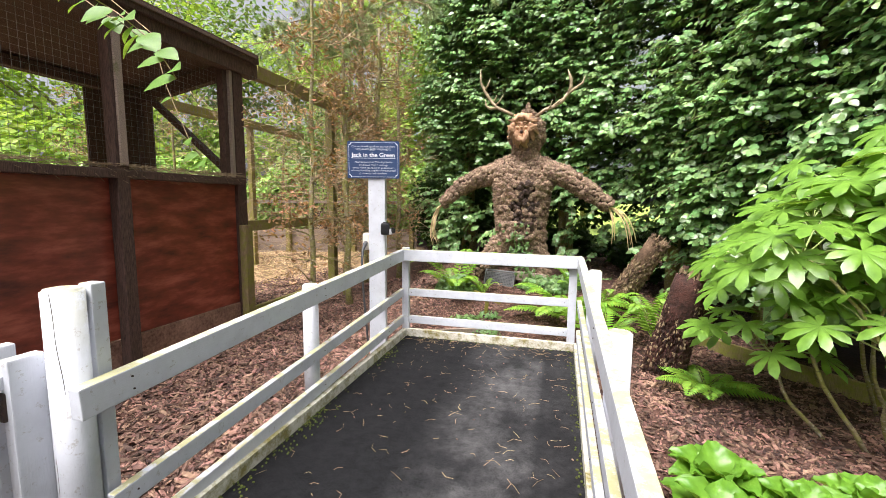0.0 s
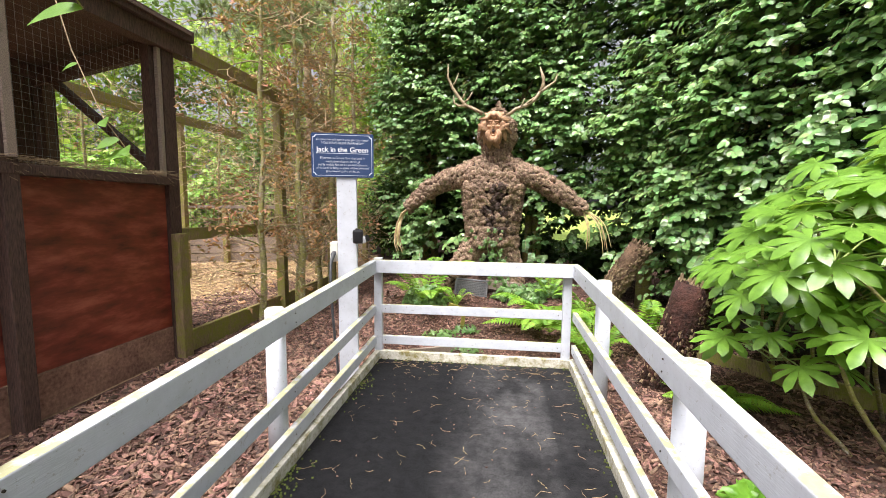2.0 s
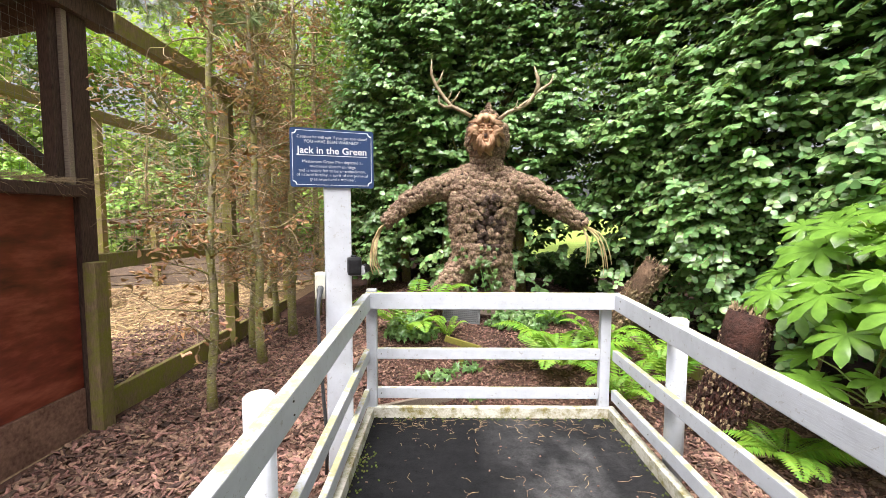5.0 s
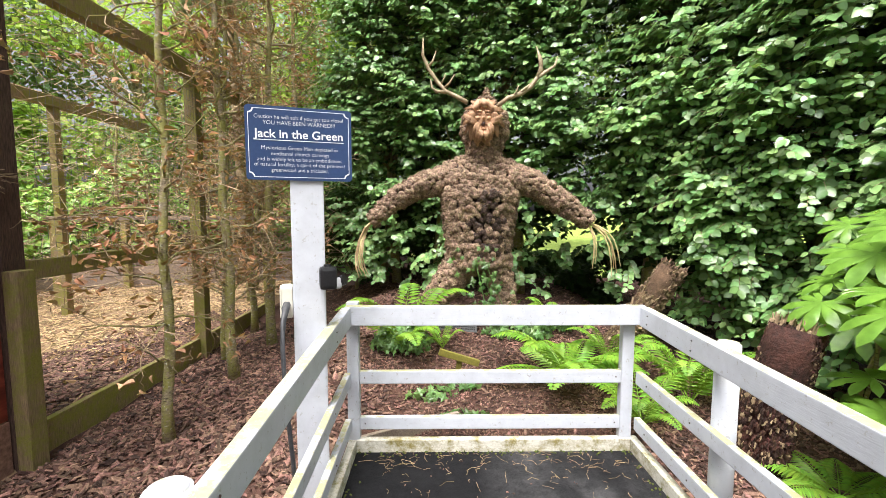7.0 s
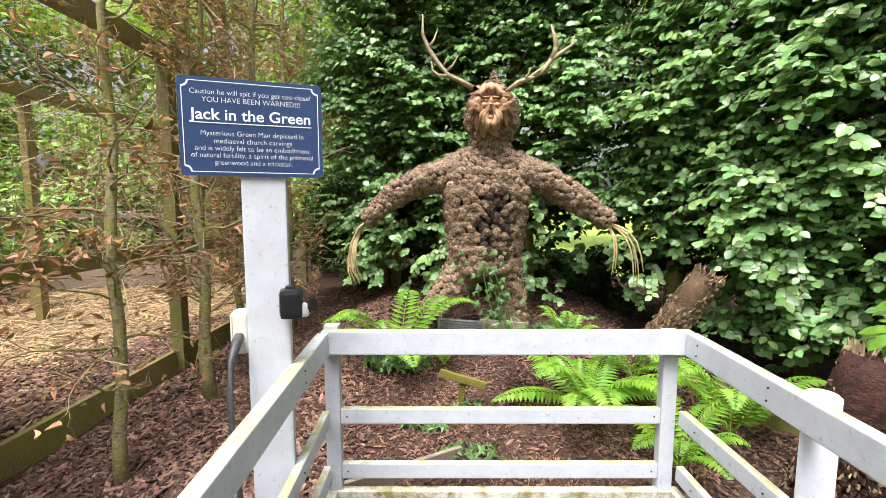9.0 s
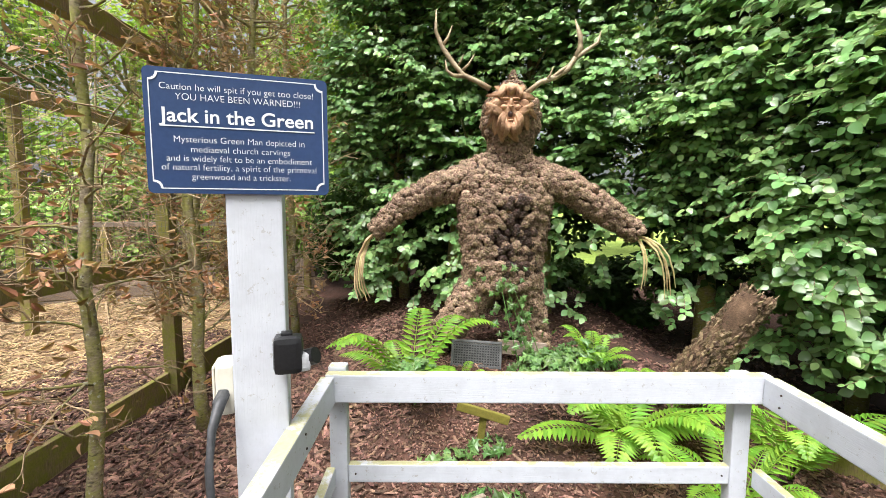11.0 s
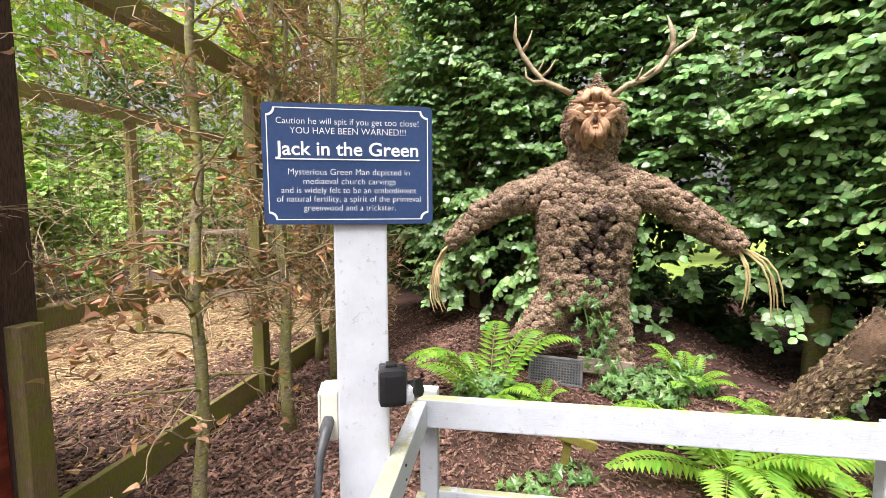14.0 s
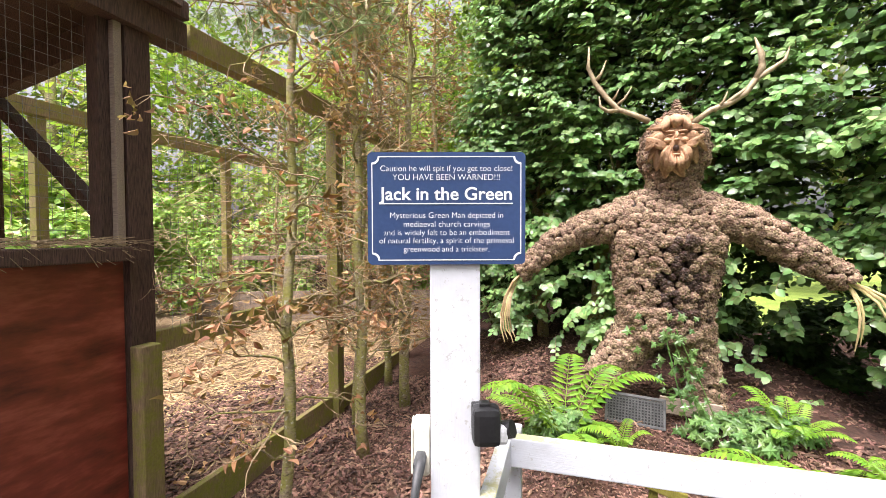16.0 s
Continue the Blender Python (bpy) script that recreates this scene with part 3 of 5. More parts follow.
# ---- hedge: one tree after another along a bent line ----
HEDGE = [(4.6, 1.2), (3.2, 3.4), (2.3, 4.75), (1.6, 5.75), (0.75, 6.6), (-0.3, 7.0), (-1.3, 7.3), (-2.3, 7.75)]


def hedge_tree(i, a, b, low_cut):
    a, b = Vector(a), Vector(b)
    along = (b - a)
    n = Vector((along.y, -along.x)).normalized()
    if n.y > 0:
        n = -n
    c = (a + b) / 2 - n * 0.55
    z0 = float(ground_z(c.x, c.y))
    t = thing("hedge_tree", c.x, c.y, z0, "tall green hornbeam of the dense hedge behind the statue", "hedge tree", "trees of the tall hedge")
    wood, twigs, leaves, inner = Heap(), Heap(), Heap(), Heap()
    for k in range(2):
        q = c + along * rnd.uniform(-0.35, 0.35)
        pts = [(q.x + rnd.uniform(-0.08, 0.08) * j, q.y + rnd.uniform(-0.05, 0.05) * j, z0 - 0.1 + 0.9 * j) for j in range(7)]
        wood.tube(pts, [0.075 - 0.008 * j for j in range(7)], 8)
        for j in range(2, 7):
            for s in range(3):
                p = Vector(pts[j])
                e = p + Vector((n.x, n.y, 0)) * rnd.uniform(0.25, 0.6) + Vector((along.x, along.y, 0)) * rnd.uniform(-0.35, 0.35) + Vector((0, 0, rnd.uniform(0, 0.5)))
                wood.tube([p, (p + e) / 2 + Vector((0, 0, 0.05)), e], [0.02, 0.014, 0.006], 5, cap=False)
    L = along.length
    front = int(1850 * L)
    for k in range(front):
        u, z = rnd.random(), z0 + 0.1 + 5.0 * rnd.random() ** 0.9
        lim = low_cut(u)
        if noise.noise((1.9 * (u * L + 2.3 * i), 3.4 * z, 0.7 * i)) < -0.02 and rnd.random() < (0.6 if i < 3 else 0.85):
            continue
        if z < lim and rnd.random() < 0.9:
            continue
        bulge = 0.16 * math.sin(3.1 * u * L + 1.7 * z + i) + 0.1 * math.sin(7 * u * L - 4 * z)
        depth = 0.5 * rnd.random() ** 1.6 - bulge + (0.25 if 3 <= i <= 5 and z < 2.2 else 0.0)
        p = a + along * u - n * depth
        d = Vector((n.x, n.y, 0)) + Vector((along.x, along.y, 0)).normalized() * rnd.uniform(-0.9, 0.9) + Vector((0, 0, rnd.uniform(-0.25, 0.3)))
        spray(leaves, twigs, (p.x, p.y, z), d, rnd.uniform(0.22, 0.48), rnd.uniform(0.075, 0.112), rnd.randint(9, 14), face=1.1)
    # deep sprays, their leaf colour dark with the shade between the front ones
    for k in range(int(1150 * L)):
        # reaches past 7 m: an unseen top added to block light from above
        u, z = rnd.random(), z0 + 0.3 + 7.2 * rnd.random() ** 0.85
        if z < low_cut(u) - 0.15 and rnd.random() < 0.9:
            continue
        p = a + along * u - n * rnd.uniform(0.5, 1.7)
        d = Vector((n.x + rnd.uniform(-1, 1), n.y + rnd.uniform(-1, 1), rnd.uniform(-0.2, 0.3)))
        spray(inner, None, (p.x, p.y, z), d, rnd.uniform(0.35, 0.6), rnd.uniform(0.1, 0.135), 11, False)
    wood.make("trunk", M_bark, t, smooth=True)
    tagged(twigs.make("brushwood", M_twig, t), kind="stuff")
    tagged(leaves.make("crown", M_hedge, t, smooth=True), kind="stuff")
    tagged(inner.make("inner_crown", M_hedge_shade, t), kind="stuff")


for i in range(len(HEDGE) - 1):
    # the hedge is bare at its foot behind the statue
    cut = (lambda u: 0.35) if i < 3 else (lambda u: 1.25 + 0.3 * math.sin(9 * u)) if i == 3 else (lambda u: 1.3 + 0.2 * math.sin(9 * u)) if i == 4 else (lambda u: 0.85 + 0.3 * math.sin(8 * u))
    hedge_tree(i, HEDGE[i], HEDGE[i + 1], cut)


# ---- statue ----
def cone_shape():
    """A squat open pine cone on z, 1 wide: its shade-dark core, and rows of thick overlapping scales."""
    seg = 8
    cv = [(0.4 * math.sin(e) * math.cos(2 * math.pi * k / seg), 0.4 * math.sin(e) * math.sin(2 * math.pi * k / seg), 0.32 + 0.4 * math.cos(e)) for e in (2.2, 1.6, 1.0, 0.4) for k in range(seg)]
    cf = [(j * seg + k, j * seg + (k + 1) % seg, (j + 1) * seg + (k + 1) % seg, (j + 1) * seg + k) for j in range(3) for k in range(seg)] + [tuple(3 * seg + k for k in range(seg))]
    v, f = [], []
    for row, (e, n, w) in enumerate(((1.75, 8, 0.17), (1.2, 8, 0.165), (0.68, 6, 0.14), (0.2, 3, 0.1))):
        for k in range(n):
            a = 2 * math.pi * (k + 0.5 * (row % 2)) / n
            ca, sa = math.cos(a), math.sin(a)
            b = len(v)
            for de, r, t in ((-0.3, 0.4, 0.75), (-0.3, 0.4, -0.75), (0.16, 0.5, -1.0), (0.36, 0.54, 0.0), (0.16, 0.5, 1.0), (0.12, 0.55, 0.0), (0.24, 0.4, 0.0)):
                q, z = r * math.sin(e + de), 0.32 + r * math.cos(e + de)
                v.append((ca * q - sa * w * t, sa * q + ca * w * t, z))
            f += [(b, b + 1, b + 5), (b + 1, b + 2, b + 5), (b + 2, b + 3, b + 5), (b + 3, b + 4, b + 5), (b + 4, b, b + 5), (b + 2, b + 6, b + 3), (b + 3, b + 6, b + 4)]
    return cv, cf, v, f


SX, SY = -0.455, 6.1


def statue():
    h = Heap()
    # limbs and trunk as rounded stretches: start, end, radii across, flattening in depth
    segs = [((SX + 0.0, SY, 0.86), (SX - 0.01, SY, 1.05), 0.31, 0.315, 0.78), ((SX - 0.01, SY, 1.05), (SX, SY, 1.58), 0.315, 0.385, 0.75),
            ((SX, SY, 1.58), (SX, SY, 1.74), 0.385, 0.33, 0.74), ((SX, SY, 1.74), (SX + 0.02, SY, 1.9), 0.33, 0.17, 0.78), ((SX + 0.03, SY, 1.88), (SX + 0.04, SY, 2.1), 0.15, 0.155, 0.95),
            ((SX + 0.04, SY, 2.08), (SX + 0.045, SY, 2.22), 0.165, 0.22, 0.95), ((SX + 0.045, SY, 2.22), (SX + 0.05, SY, 2.38), 0.22, 0.205, 0.95), ((SX + 0.05, SY, 2.38), (SX + 0.05, SY, 2.52), 0.2, 0.08, 0.95),
            ((SX - 0.15, SY, 0.9), (SX - 0.37, SY - 0.02, 0.6), 0.165, 0.125, 0.95), ((SX - 0.37, SY - 0.02, 0.6), (SX - 0.66, SY - 0.05, 0.24), 0.125, 0.1, 0.95),
            ((SX + 0.16, SY, 0.9), (SX + 0.25, SY, 0.56), 0.165, 0.105, 0.95), ((SX + 0.25, SY, 0.56), (SX + 0.31, SY, 0.2), 0.105, 0.11, 0.95),
            ((SX - 0.28, SY, 1.74), (SX - 0.6, SY - 0.01, 1.68), 0.125, 0.108, 1.0), ((SX - 0.6, SY - 0.01, 1.68), (SX - 0.86, SY - 0.02, 1.54), 0.108, 0.095, 1.0), ((SX - 0.86, SY - 0.02, 1.54), (SX - 1.12, SY - 0.05, 1.31), 0.095, 0.05, 1.0),
            ((SX - 0.08, SY, 1.88), (SX - 0.48, SY, 1.72), 0.1, 0.1, 1.0), ((SX + 0.12, SY, 1.88), (SX + 0.48, SY, 1.73), 0.1, 0.1, 1.0), ((SX + 0.3, SY, 1.75), (SX + 0.57, SY - 0.01, 1.69), 0.13, 0.115, 1.0), ((SX + 0.57, SY - 0.01, 1.69), (SX + 0.84, SY - 0.02, 1.51), 0.115, 0.105, 1.0), ((SX + 0.84, SY - 0.02, 1.51), (SX + 1.14, SY - 0.05, 1.3), 0.105, 0.065, 1.0)]
    S = [(np.array(p), np.array(q), r0, r1, k) for p, q, r0, r1, k in segs]

    def depth_in(P, j):
        p, q, r0, r1, k = S[j]
        d = q - p
        raw = ((P - p) @ d) / (d @ d)
        t = np.clip(raw, 0, 1)
        off = P - (p + t[:, None] * d)
        off[:, 1] /= k
        return np.where((raw < -0.02) | (raw > 1.02), 9.0, np.linalg.norm(off, axis=1) / (r0 + (r1 - r0) * t))

    pts, nrm = [], []
    for j, (p, q, r0, r1, k) in enumerate(S):
        d = q - p
        length = np.linalg.norm(d)
        ax = d / length
        s1 = np.cross(ax, (0.0, 1.0, 0.0))
        s1 /= np.linalg.norm(s1)
        s2 = np.cross(ax, s1)
        step = 0.047 if j < 11 else 0.043
        for t in np.arange(-0.06, 1.07, step / length * 0.9):
            tc = min(max(t, 0), 1)
            r = r0 + (r1 - r0) * tc
            count = max(6, int(2 * math.pi * r * 0.9 / step))
            a = 2 * math.pi * (np.arange(count) + rng.random()) / count + rng.normal(size=count) * 0.05
            n = np.cos(a)[:, None] * s1 + np.sin(a)[:, None] * s2
            P = p + tc * d + r * n * np.array((1, k, 1)) + rng.normal(size=(count, 3)) * 0.007
            keep = np.ones(count, bool)
            for o in range(len(S)):
                if o != j:
                    keep &= depth_in(P, o) > 0.93
            pts.append(P[keep]), nrm.append(n[keep])
        # the solid core under the cones, coloured dark for the shade between them
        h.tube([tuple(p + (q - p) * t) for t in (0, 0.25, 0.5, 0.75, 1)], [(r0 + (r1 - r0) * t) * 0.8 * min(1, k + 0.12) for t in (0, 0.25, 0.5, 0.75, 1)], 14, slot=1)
    P, N = np.concatenate(pts), np.concatenate(nrm)
    keep = P[:, 1] < SY + 0.22
    P, N = P[keep], N[keep]
    cv, cf, v, f = cone_shape()
    arm = np.abs(P[:, 0] - SX) > 0.47
    size = np.where(arm, 0.054, 0.063) * (0.85 + 0.4 * rng.random(len(P)))
    M = frames_at(P - N * 0.015, N + np.where(arm, 0.35, 0.3)[:, None] * np.array((0, 0, -1.0)), size, tilt=0.22)
    wet = (np.abs(P[:, 0] - SX - 0.06 - 0.03 * np.sin(9 * P[:, 2])) < 0.06 + 0.05 * np.sin(6 * P[:, 2] + 1) + 0.1 * rng.random(len(P))) & (P[:, 2] > 0.95) & (P[:, 2] < 1.6) & (P[:, 1] < SY) & (rng.random(len(P)) < 0.8)
    # slot 1 darkens every cone's core for shade, and the wet scales
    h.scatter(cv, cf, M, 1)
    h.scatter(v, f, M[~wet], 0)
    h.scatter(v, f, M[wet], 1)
    # crown of cones and the topknot
    top = frames_at([(SX + 0.06, SY - 0.04, 2.53), (SX + 0.06, SY - 0.04, 2.585), (SX + 0.06, SY - 0.04, 2.63)] + [(SX + 0.05 + 0.06 * math.cos(a), SY - 0.05 + 0.06 * math.sin(a), 2.52) for a in np.linspace(0, 5.2, 6)], np.tile((0, 0, 1.0), (9, 1)), np.array([0.09, 0.075, 0.045] + [0.065] * 6), tilt=0.12)
    h.scatter(v, f, top, 0)
    # carved leaf mask
    fc = Vector((SX - 0.0, SY - 0.28, 2.295))

    def petal(angle, r0, r1, w, lift, curl, yoff=0.0):
        n, V, F = 6, [], []
        ca, sa = math.cos(angle), math.sin(angle)
        for i in range(n + 1):
            t = i / n
            r = r0 + (r1 - r0) * t
            ww = w * (0.4 + 0.75 * math.sin(math.pi * 0.85 * t)) * (1.0 if i < n else 0.45)
            bend = curl * t * t
            for s, z in ((-1, -0.016), (-0.5, 0.013), (0, -0.012), (0.5, 0.013), (1, -0.016)):
                x = r * ca - (s * ww + bend) * sa
                zz = (r * sa + (s * ww + bend) * ca) * 1.12
                V.append((fc.x + x, fc.y + yoff - lift * math.sin(math.pi * t * 0.9) - z + 0.05 * t * t, fc.z + zz))
        for i in range(n):
            for s in range(4):
                b = i * 5 + s
                F.append((b, b + 1, b + 6, b + 5))
        h.add(V, F, 2)

    # outer ring of curling leaves, then cheek leaves, forehead leaves, moustache and beard
    q = random.Random(5)
    for k in range(13):
        a = 2 * math.pi * (k + 0.5) / 13 + q.uniform(-0.1, 0.1)
        petal(a, 0.08, q.uniform(0.17, 0.21), q.uniform(0.032, 0.045), 0.035, q.uniform(0.05, 0.11) * (-1 if math.cos(a) > 0 else 1), 0.02)
    for a, r0, r1, w, curl, yo in ((15, 0.07, 0.18, 0.04, -0.08, -0.01), (165, 0.07, 0.18, 0.04, 0.08, -0.01), (-20, 0.06, 0.17, 0.036, 0.09, -0.02), (200, 0.06, 0.17, 0.036, -0.09, -0.02), (50, 0.08, 0.17, 0.034, 0.06, -0.015), (130, 0.08, 0.17, 0.034, -0.06, -0.015), (90, 0.08, 0.18, 0.04, 0.0, -0.02),
                                 (-42, 0.05, 0.18, 0.03, -0.07, -0.03), (222, 0.05, 0.18, 0.03, 0.07, -0.03), (-62, 0.07, 0.2, 0.026, -0.04, -0.025), (242, 0.07, 0.2, 0.026, 0.04, -0.025), (-82, 0.08, 0.21, 0.022, 0.02, -0.02), (262, 0.08, 0.21, 0.022, -0.02, -0.02)):
        petal(radians(a), r0, r1, w, 0.055, curl, yo)

    def blob(x, y, z, a, b, c, slot=2, n=10):
        V = [(fc.x + x + a * math.sin(u) * math.cos(w), fc.y + y + b * math.cos(u), fc.z + z + c * math.sin(u) * math.sin(w)) for u in (math.pi * (i + 0.001) / 6 for i in range(7)) for w in (2 * math.pi * j / n for j in range(n))]
        F = [(i * n + j, i * n + (j + 1) % n, (i + 1) * n + (j + 1) % n, (i + 1) * n + j) for i in range(6) for j in range(n)]
        h.add(V, F, slot)

    blob(0, 0.01, 0.0, 0.1, 0.045, 0.13)
    blob(0, -0.045, 0.03, 0.015, 0.028, 0.036)
    blob(0, -0.056, 0.002, 0.021, 0.02, 0.014)
    for e in (-1, 1):
        blob(e * 0.04, -0.028, 0.042, 0.02, 0.014, 0.011)
        blob(e * 0.042, -0.036, 0.066, 0.034, 0.014, 0.009)
        blob(e * 0.056, -0.022, 0.004, 0.03, 0.026, 0.024)
    # dark blob in place of the shade inside the open mouth
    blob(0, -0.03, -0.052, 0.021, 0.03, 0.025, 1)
    blob(0, -0.04, -0.1, 0.026, 0.02, 0.012)
    # antlers
    def horn(pts, radii):
        h.tube([(x, yy, 2.5 + 0.92 * (z - 2.5)) for x, yy, z in pts], [0.78 * r for r in radii], 9, 3)

    y = SY - 0.08
    horn([(SX - 0.14, y, 2.5), (SX - 0.25, y - 0.02, 2.56), (SX - 0.36, y, 2.62), (SX - 0.45, y, 2.73), (SX - 0.53, y + 0.02, 2.86), (SX - 0.59, y, 3.0), (SX - 0.585, y - 0.03, 3.17)], [0.03, 0.026, 0.027, 0.026, 0.025, 0.02, 0.005])
    horn([(SX - 0.36, y, 2.61), (SX - 0.45, y - 0.05, 2.6), (SX - 0.5, y - 0.06, 2.64), (SX - 0.51, y - 0.06, 2.73)], [0.024, 0.02, 0.015, 0.004])
    horn([(SX - 0.38, y, 2.65), (SX - 0.32, y - 0.03, 2.7), (SX - 0.27, y - 0.04, 2.79)], [0.018, 0.013, 0.003])
    horn([(SX - 0.41, y, 2.69), (SX - 0.38, y - 0.03, 2.74), (SX - 0.36, y - 0.04, 2.79)], [0.014, 0.01, 0.003])
    horn([(SX - 0.54, y + 0.02, 2.88), (SX - 0.49, y, 2.94), (SX - 0.455, y, 3.05)], [0.02, 0.015, 0.004])
    horn([(SX + 0.16, y, 2.46), (SX + 0.27, y - 0.02, 2.55), (SX + 0.4, y, 2.6), (SX + 0.5, y, 2.67), (SX + 0.57, y + 0.01, 2.78), (SX + 0.66, y, 2.84), (SX + 0.74, y, 2.9), (SX + 0.765, y, 3.0)], [0.03, 0.027, 0.03, 0.03, 0.03, 0.022, 0.017, 0.004])
    horn([(SX + 0.56, y + 0.01, 2.76), (SX + 0.6, y, 2.86), (SX + 0.595, y, 2.96), (SX + 0.55, y, 3.1)], [0.03, 0.032, 0.028, 0.005])
    horn([(SX + 0.3, y, 2.54), (SX + 0.35, y - 0.04, 2.61), (SX + 0.37, y - 0.05, 2.68)], [0.016, 0.011, 0.003])
    horn([(SX + 0.36, y, 2.585), (SX + 0.44, y - 0.02, 2.65), (SX + 0.5, y, 2.7)], [0.02, 0.02, 0.015])
    # raffia fingers, fanned and bowed
    for k in range(5):
        o = (k - 2) * 0.016
        h.tube([(SX - 1.1, SY - 0.06, 1.32), (SX - 1.17 + 0.3 * o, SY - 0.1 + o, 1.24), (SX - 1.225 + 0.8 * o, SY - 0.12, 1.1), (SX - 1.25 + 1.2 * o, SY - 0.12 - o, 0.95), (SX - 1.24 + 1.4 * o, SY - 0.11, 0.83), (SX - 1.205 + 1.5 * o, SY - 0.1, 0.71 + 0.03 * (k % 3))], [0.008, 0.009, 0.009, 0.008, 0.007, 0.003], 6, 4)
    for ex, ez in ((0.04, 0.8), (0.07, 0.85), (0.25, 0.72), (0.3, 0.76), (0.34, 0.83), (0.27, 0.8)):
        bow = 0.1 if ex > 0.1 else 0.05
        h.tube([(SX + 1.12 + (ex + 0.03) * t + bow * math.sin(math.pi * t) * 0.5, SY - 0.06 - 0.06 * math.sin(math.pi * t), 1.29 + (ez - 1.29) * t + bow * math.sin(math.pi * t)) for t in (0, 0.2, 0.4, 0.6, 0.8, 1)], [0.008, 0.009, 0.009, 0.008, 0.007, 0.003], 6, 4)
    ob = h.make("statue", [M_cone, M_cone_dark, M_mask, M_antler, M_raffia])
    me = ob.data
    smooth = np.array(h.mi) == 3
    me.polygons.foreach_set("use_smooth", smooth | (np.array(h.mi) == 2))
    ob.matrix_basis = pose(0, 0, 0)
    tagged(ob, "brown pine-cone statue with antlers and a carved leaf mask", "statue")


statue()


# ---- aviary shelter and pen ----
X = -3.35
shelter = thing("shelter", X, 3.0, -0.05, "dark-stained open timber shelter with a red-brown boarded front", "shelter")
n = Nodes("red_stained_ply")
streak = n.noise(3.0, 5, (1, 0.8, 3), 0.65)
col = n.ramp(streak, (0.28, (0.06, 0.011, 0.006)), (0.5, (0.2, 0.036, 0.02)), (0.75, (0.42, 0.115, 0.07)))
M_red = n.done(col, n.ramp(n.noise(3, 3), (0.3, (0.3, 0.3, 0.3)), (0.7, (0.55, 0.55, 0.55))), n.noise(30, 5, (1, 0.5, 3)), 0.15, 0.004)
M_base = rough_stuff("worn_brown_board", (0.1, 0.045, 0.03), (0.4, 0.23, 0.165), 3, 40, 0.85, 0.4)
for y0, y1 in ((-0.4, 1.2), (1.22, 2.72), (2.74, 3.995)):
    part("front_panel", box(X - 0.03, X - 0.012, y0, y1, 0.2, 1.5, 0.003), M_red, shelter, "red-brown stained plywood")
for y0 in (-0.4, 1.2, 2.66):
    part("base_board", box(X - 0.035, X - 0.005, y0 + 0.01, y0 + (1.335 if y0 > 2 else 1.44), -0.16, 0.193, 0.004), M_base, shelter, "worn lower board")
for y in (-0.45, 1.13, 2.64):
    part("post", box(X - 0.005, X + 0.095, y, y + 0.1, -0.2, 2.75, 0.005), M_darkwood, shelter)
part("batten", box(X + 0.096, X + 0.12, 2.665, 2.72, 1.6, 2.75, 0.004), M_greywood, shelter, "worn grey-brown upright batten")
part("post", box(X - 0.07, X + 0.02, 4.005, 4.14, -0.2, 2.69, 0.005), M_darkwood, shelter)
part("post", box(X - 0.1, X - 0.02, 3.9, 3.985, 1.572, 2.69, 0.005), M_darkwood, shelter)
part("batten", box(X - 0.016, X + 0.02, 3.95, 3.99, 1.572, 2.688, 0.004), M_greywood, shelter, "pale mossy batten")
part("ledge", box(X - 0.06, X + 0.1, -0.45, 4.0, 1.5, 1.57, 0.008), M_darkwood, shelter)
part("top_beam", box(X - 0.06, X + 0.06, -0.6, 4.34, 2.69, 2.84, 0.006), M_darkwood, shelter)
for x in (X - 1.37,):
    for y in (0.0, 1.9, 4.08):
        part("back_post", box(x - 0.06, x + 0.06, y, y + 0.12, -0.1, 2.5, 0.005), M_darkwood, shelter)
    part("back_beam", box(x - 0.06, x + 0.06, -0.6, 4.2, 2.5, 2.595, 0.005), M_darkwood, shelter)
    part("back_wall", box(x - 0.05, x - 0.03, 3.5, 4.07, 0.0, 2.495, 0.003), M_darkwood, shelter)
part("side_beam", beam((X - 1.4, 4.09, 2.5), (X - 0.08, 4.09, 2.735), 0.08, 0.15, 0.005), M_darkwood, shelter)
part("brace", beam((X - 1.3, 4.1, 2.56), (X - 0.15, 4.1, 1.62), 0.06, 0.08, 0.005, up=(0, 1, 0)), M_darkwood, shelter)
roof = part("roof", beam((X - 0.72, -0.8, 2.735), (X - 0.72, 4.24, 2.735), 1.75, 0.03, 0.004, up=(-0.18, 0, 1)), M_darkwood, shelter)
part("roof_edge", box(X + 0.07, X + 0.12, -0.8, 4.3, 2.83, 2.93, 0.006), M_darkwood, shelter)

# pen rails and posts
def fence_bit(name, b, label, mat=M_mosswood):
    return tagged(part(name, b, mat), label, name.replace("_", " "), "timbers of the pen fence")


fence_bit("fence_post", box(X + 0.025, X + 0.11, 3.99, 4.1, -0.2, 1.06, 0.006), "mossy short post beside the shelter's corner")
fence_bit("fence_post", box(X - 0.05, X + 0.06, 5.95, 6.06, -0.2, 2.72, 0.006), "mossy tall square post of the pen")
fence_bit("fence_post", box(X - 0.05, X + 0.06, 7.7, 7.81, -0.2, 2.72, 0.006), "mossy tall square post of the pen")
fence_bit("fence_beam", box(X - 0.04, X + 0.06, 4.36, 7.95, 2.7, 2.85, 0.006), "mossy top beam of the pen")
fence_bit("fence_rail", box(X - 0.05, X - 0.0, 4.14, 7.8, 0.98, 1.1, 0.006), "mossy middle rail of the pen")
fence_bit("gravel_board", box(X - 0.045, X + 0.0, 4.15, 7.9, -0.17, 0.09, 0.006), "mossy board edging the pen")


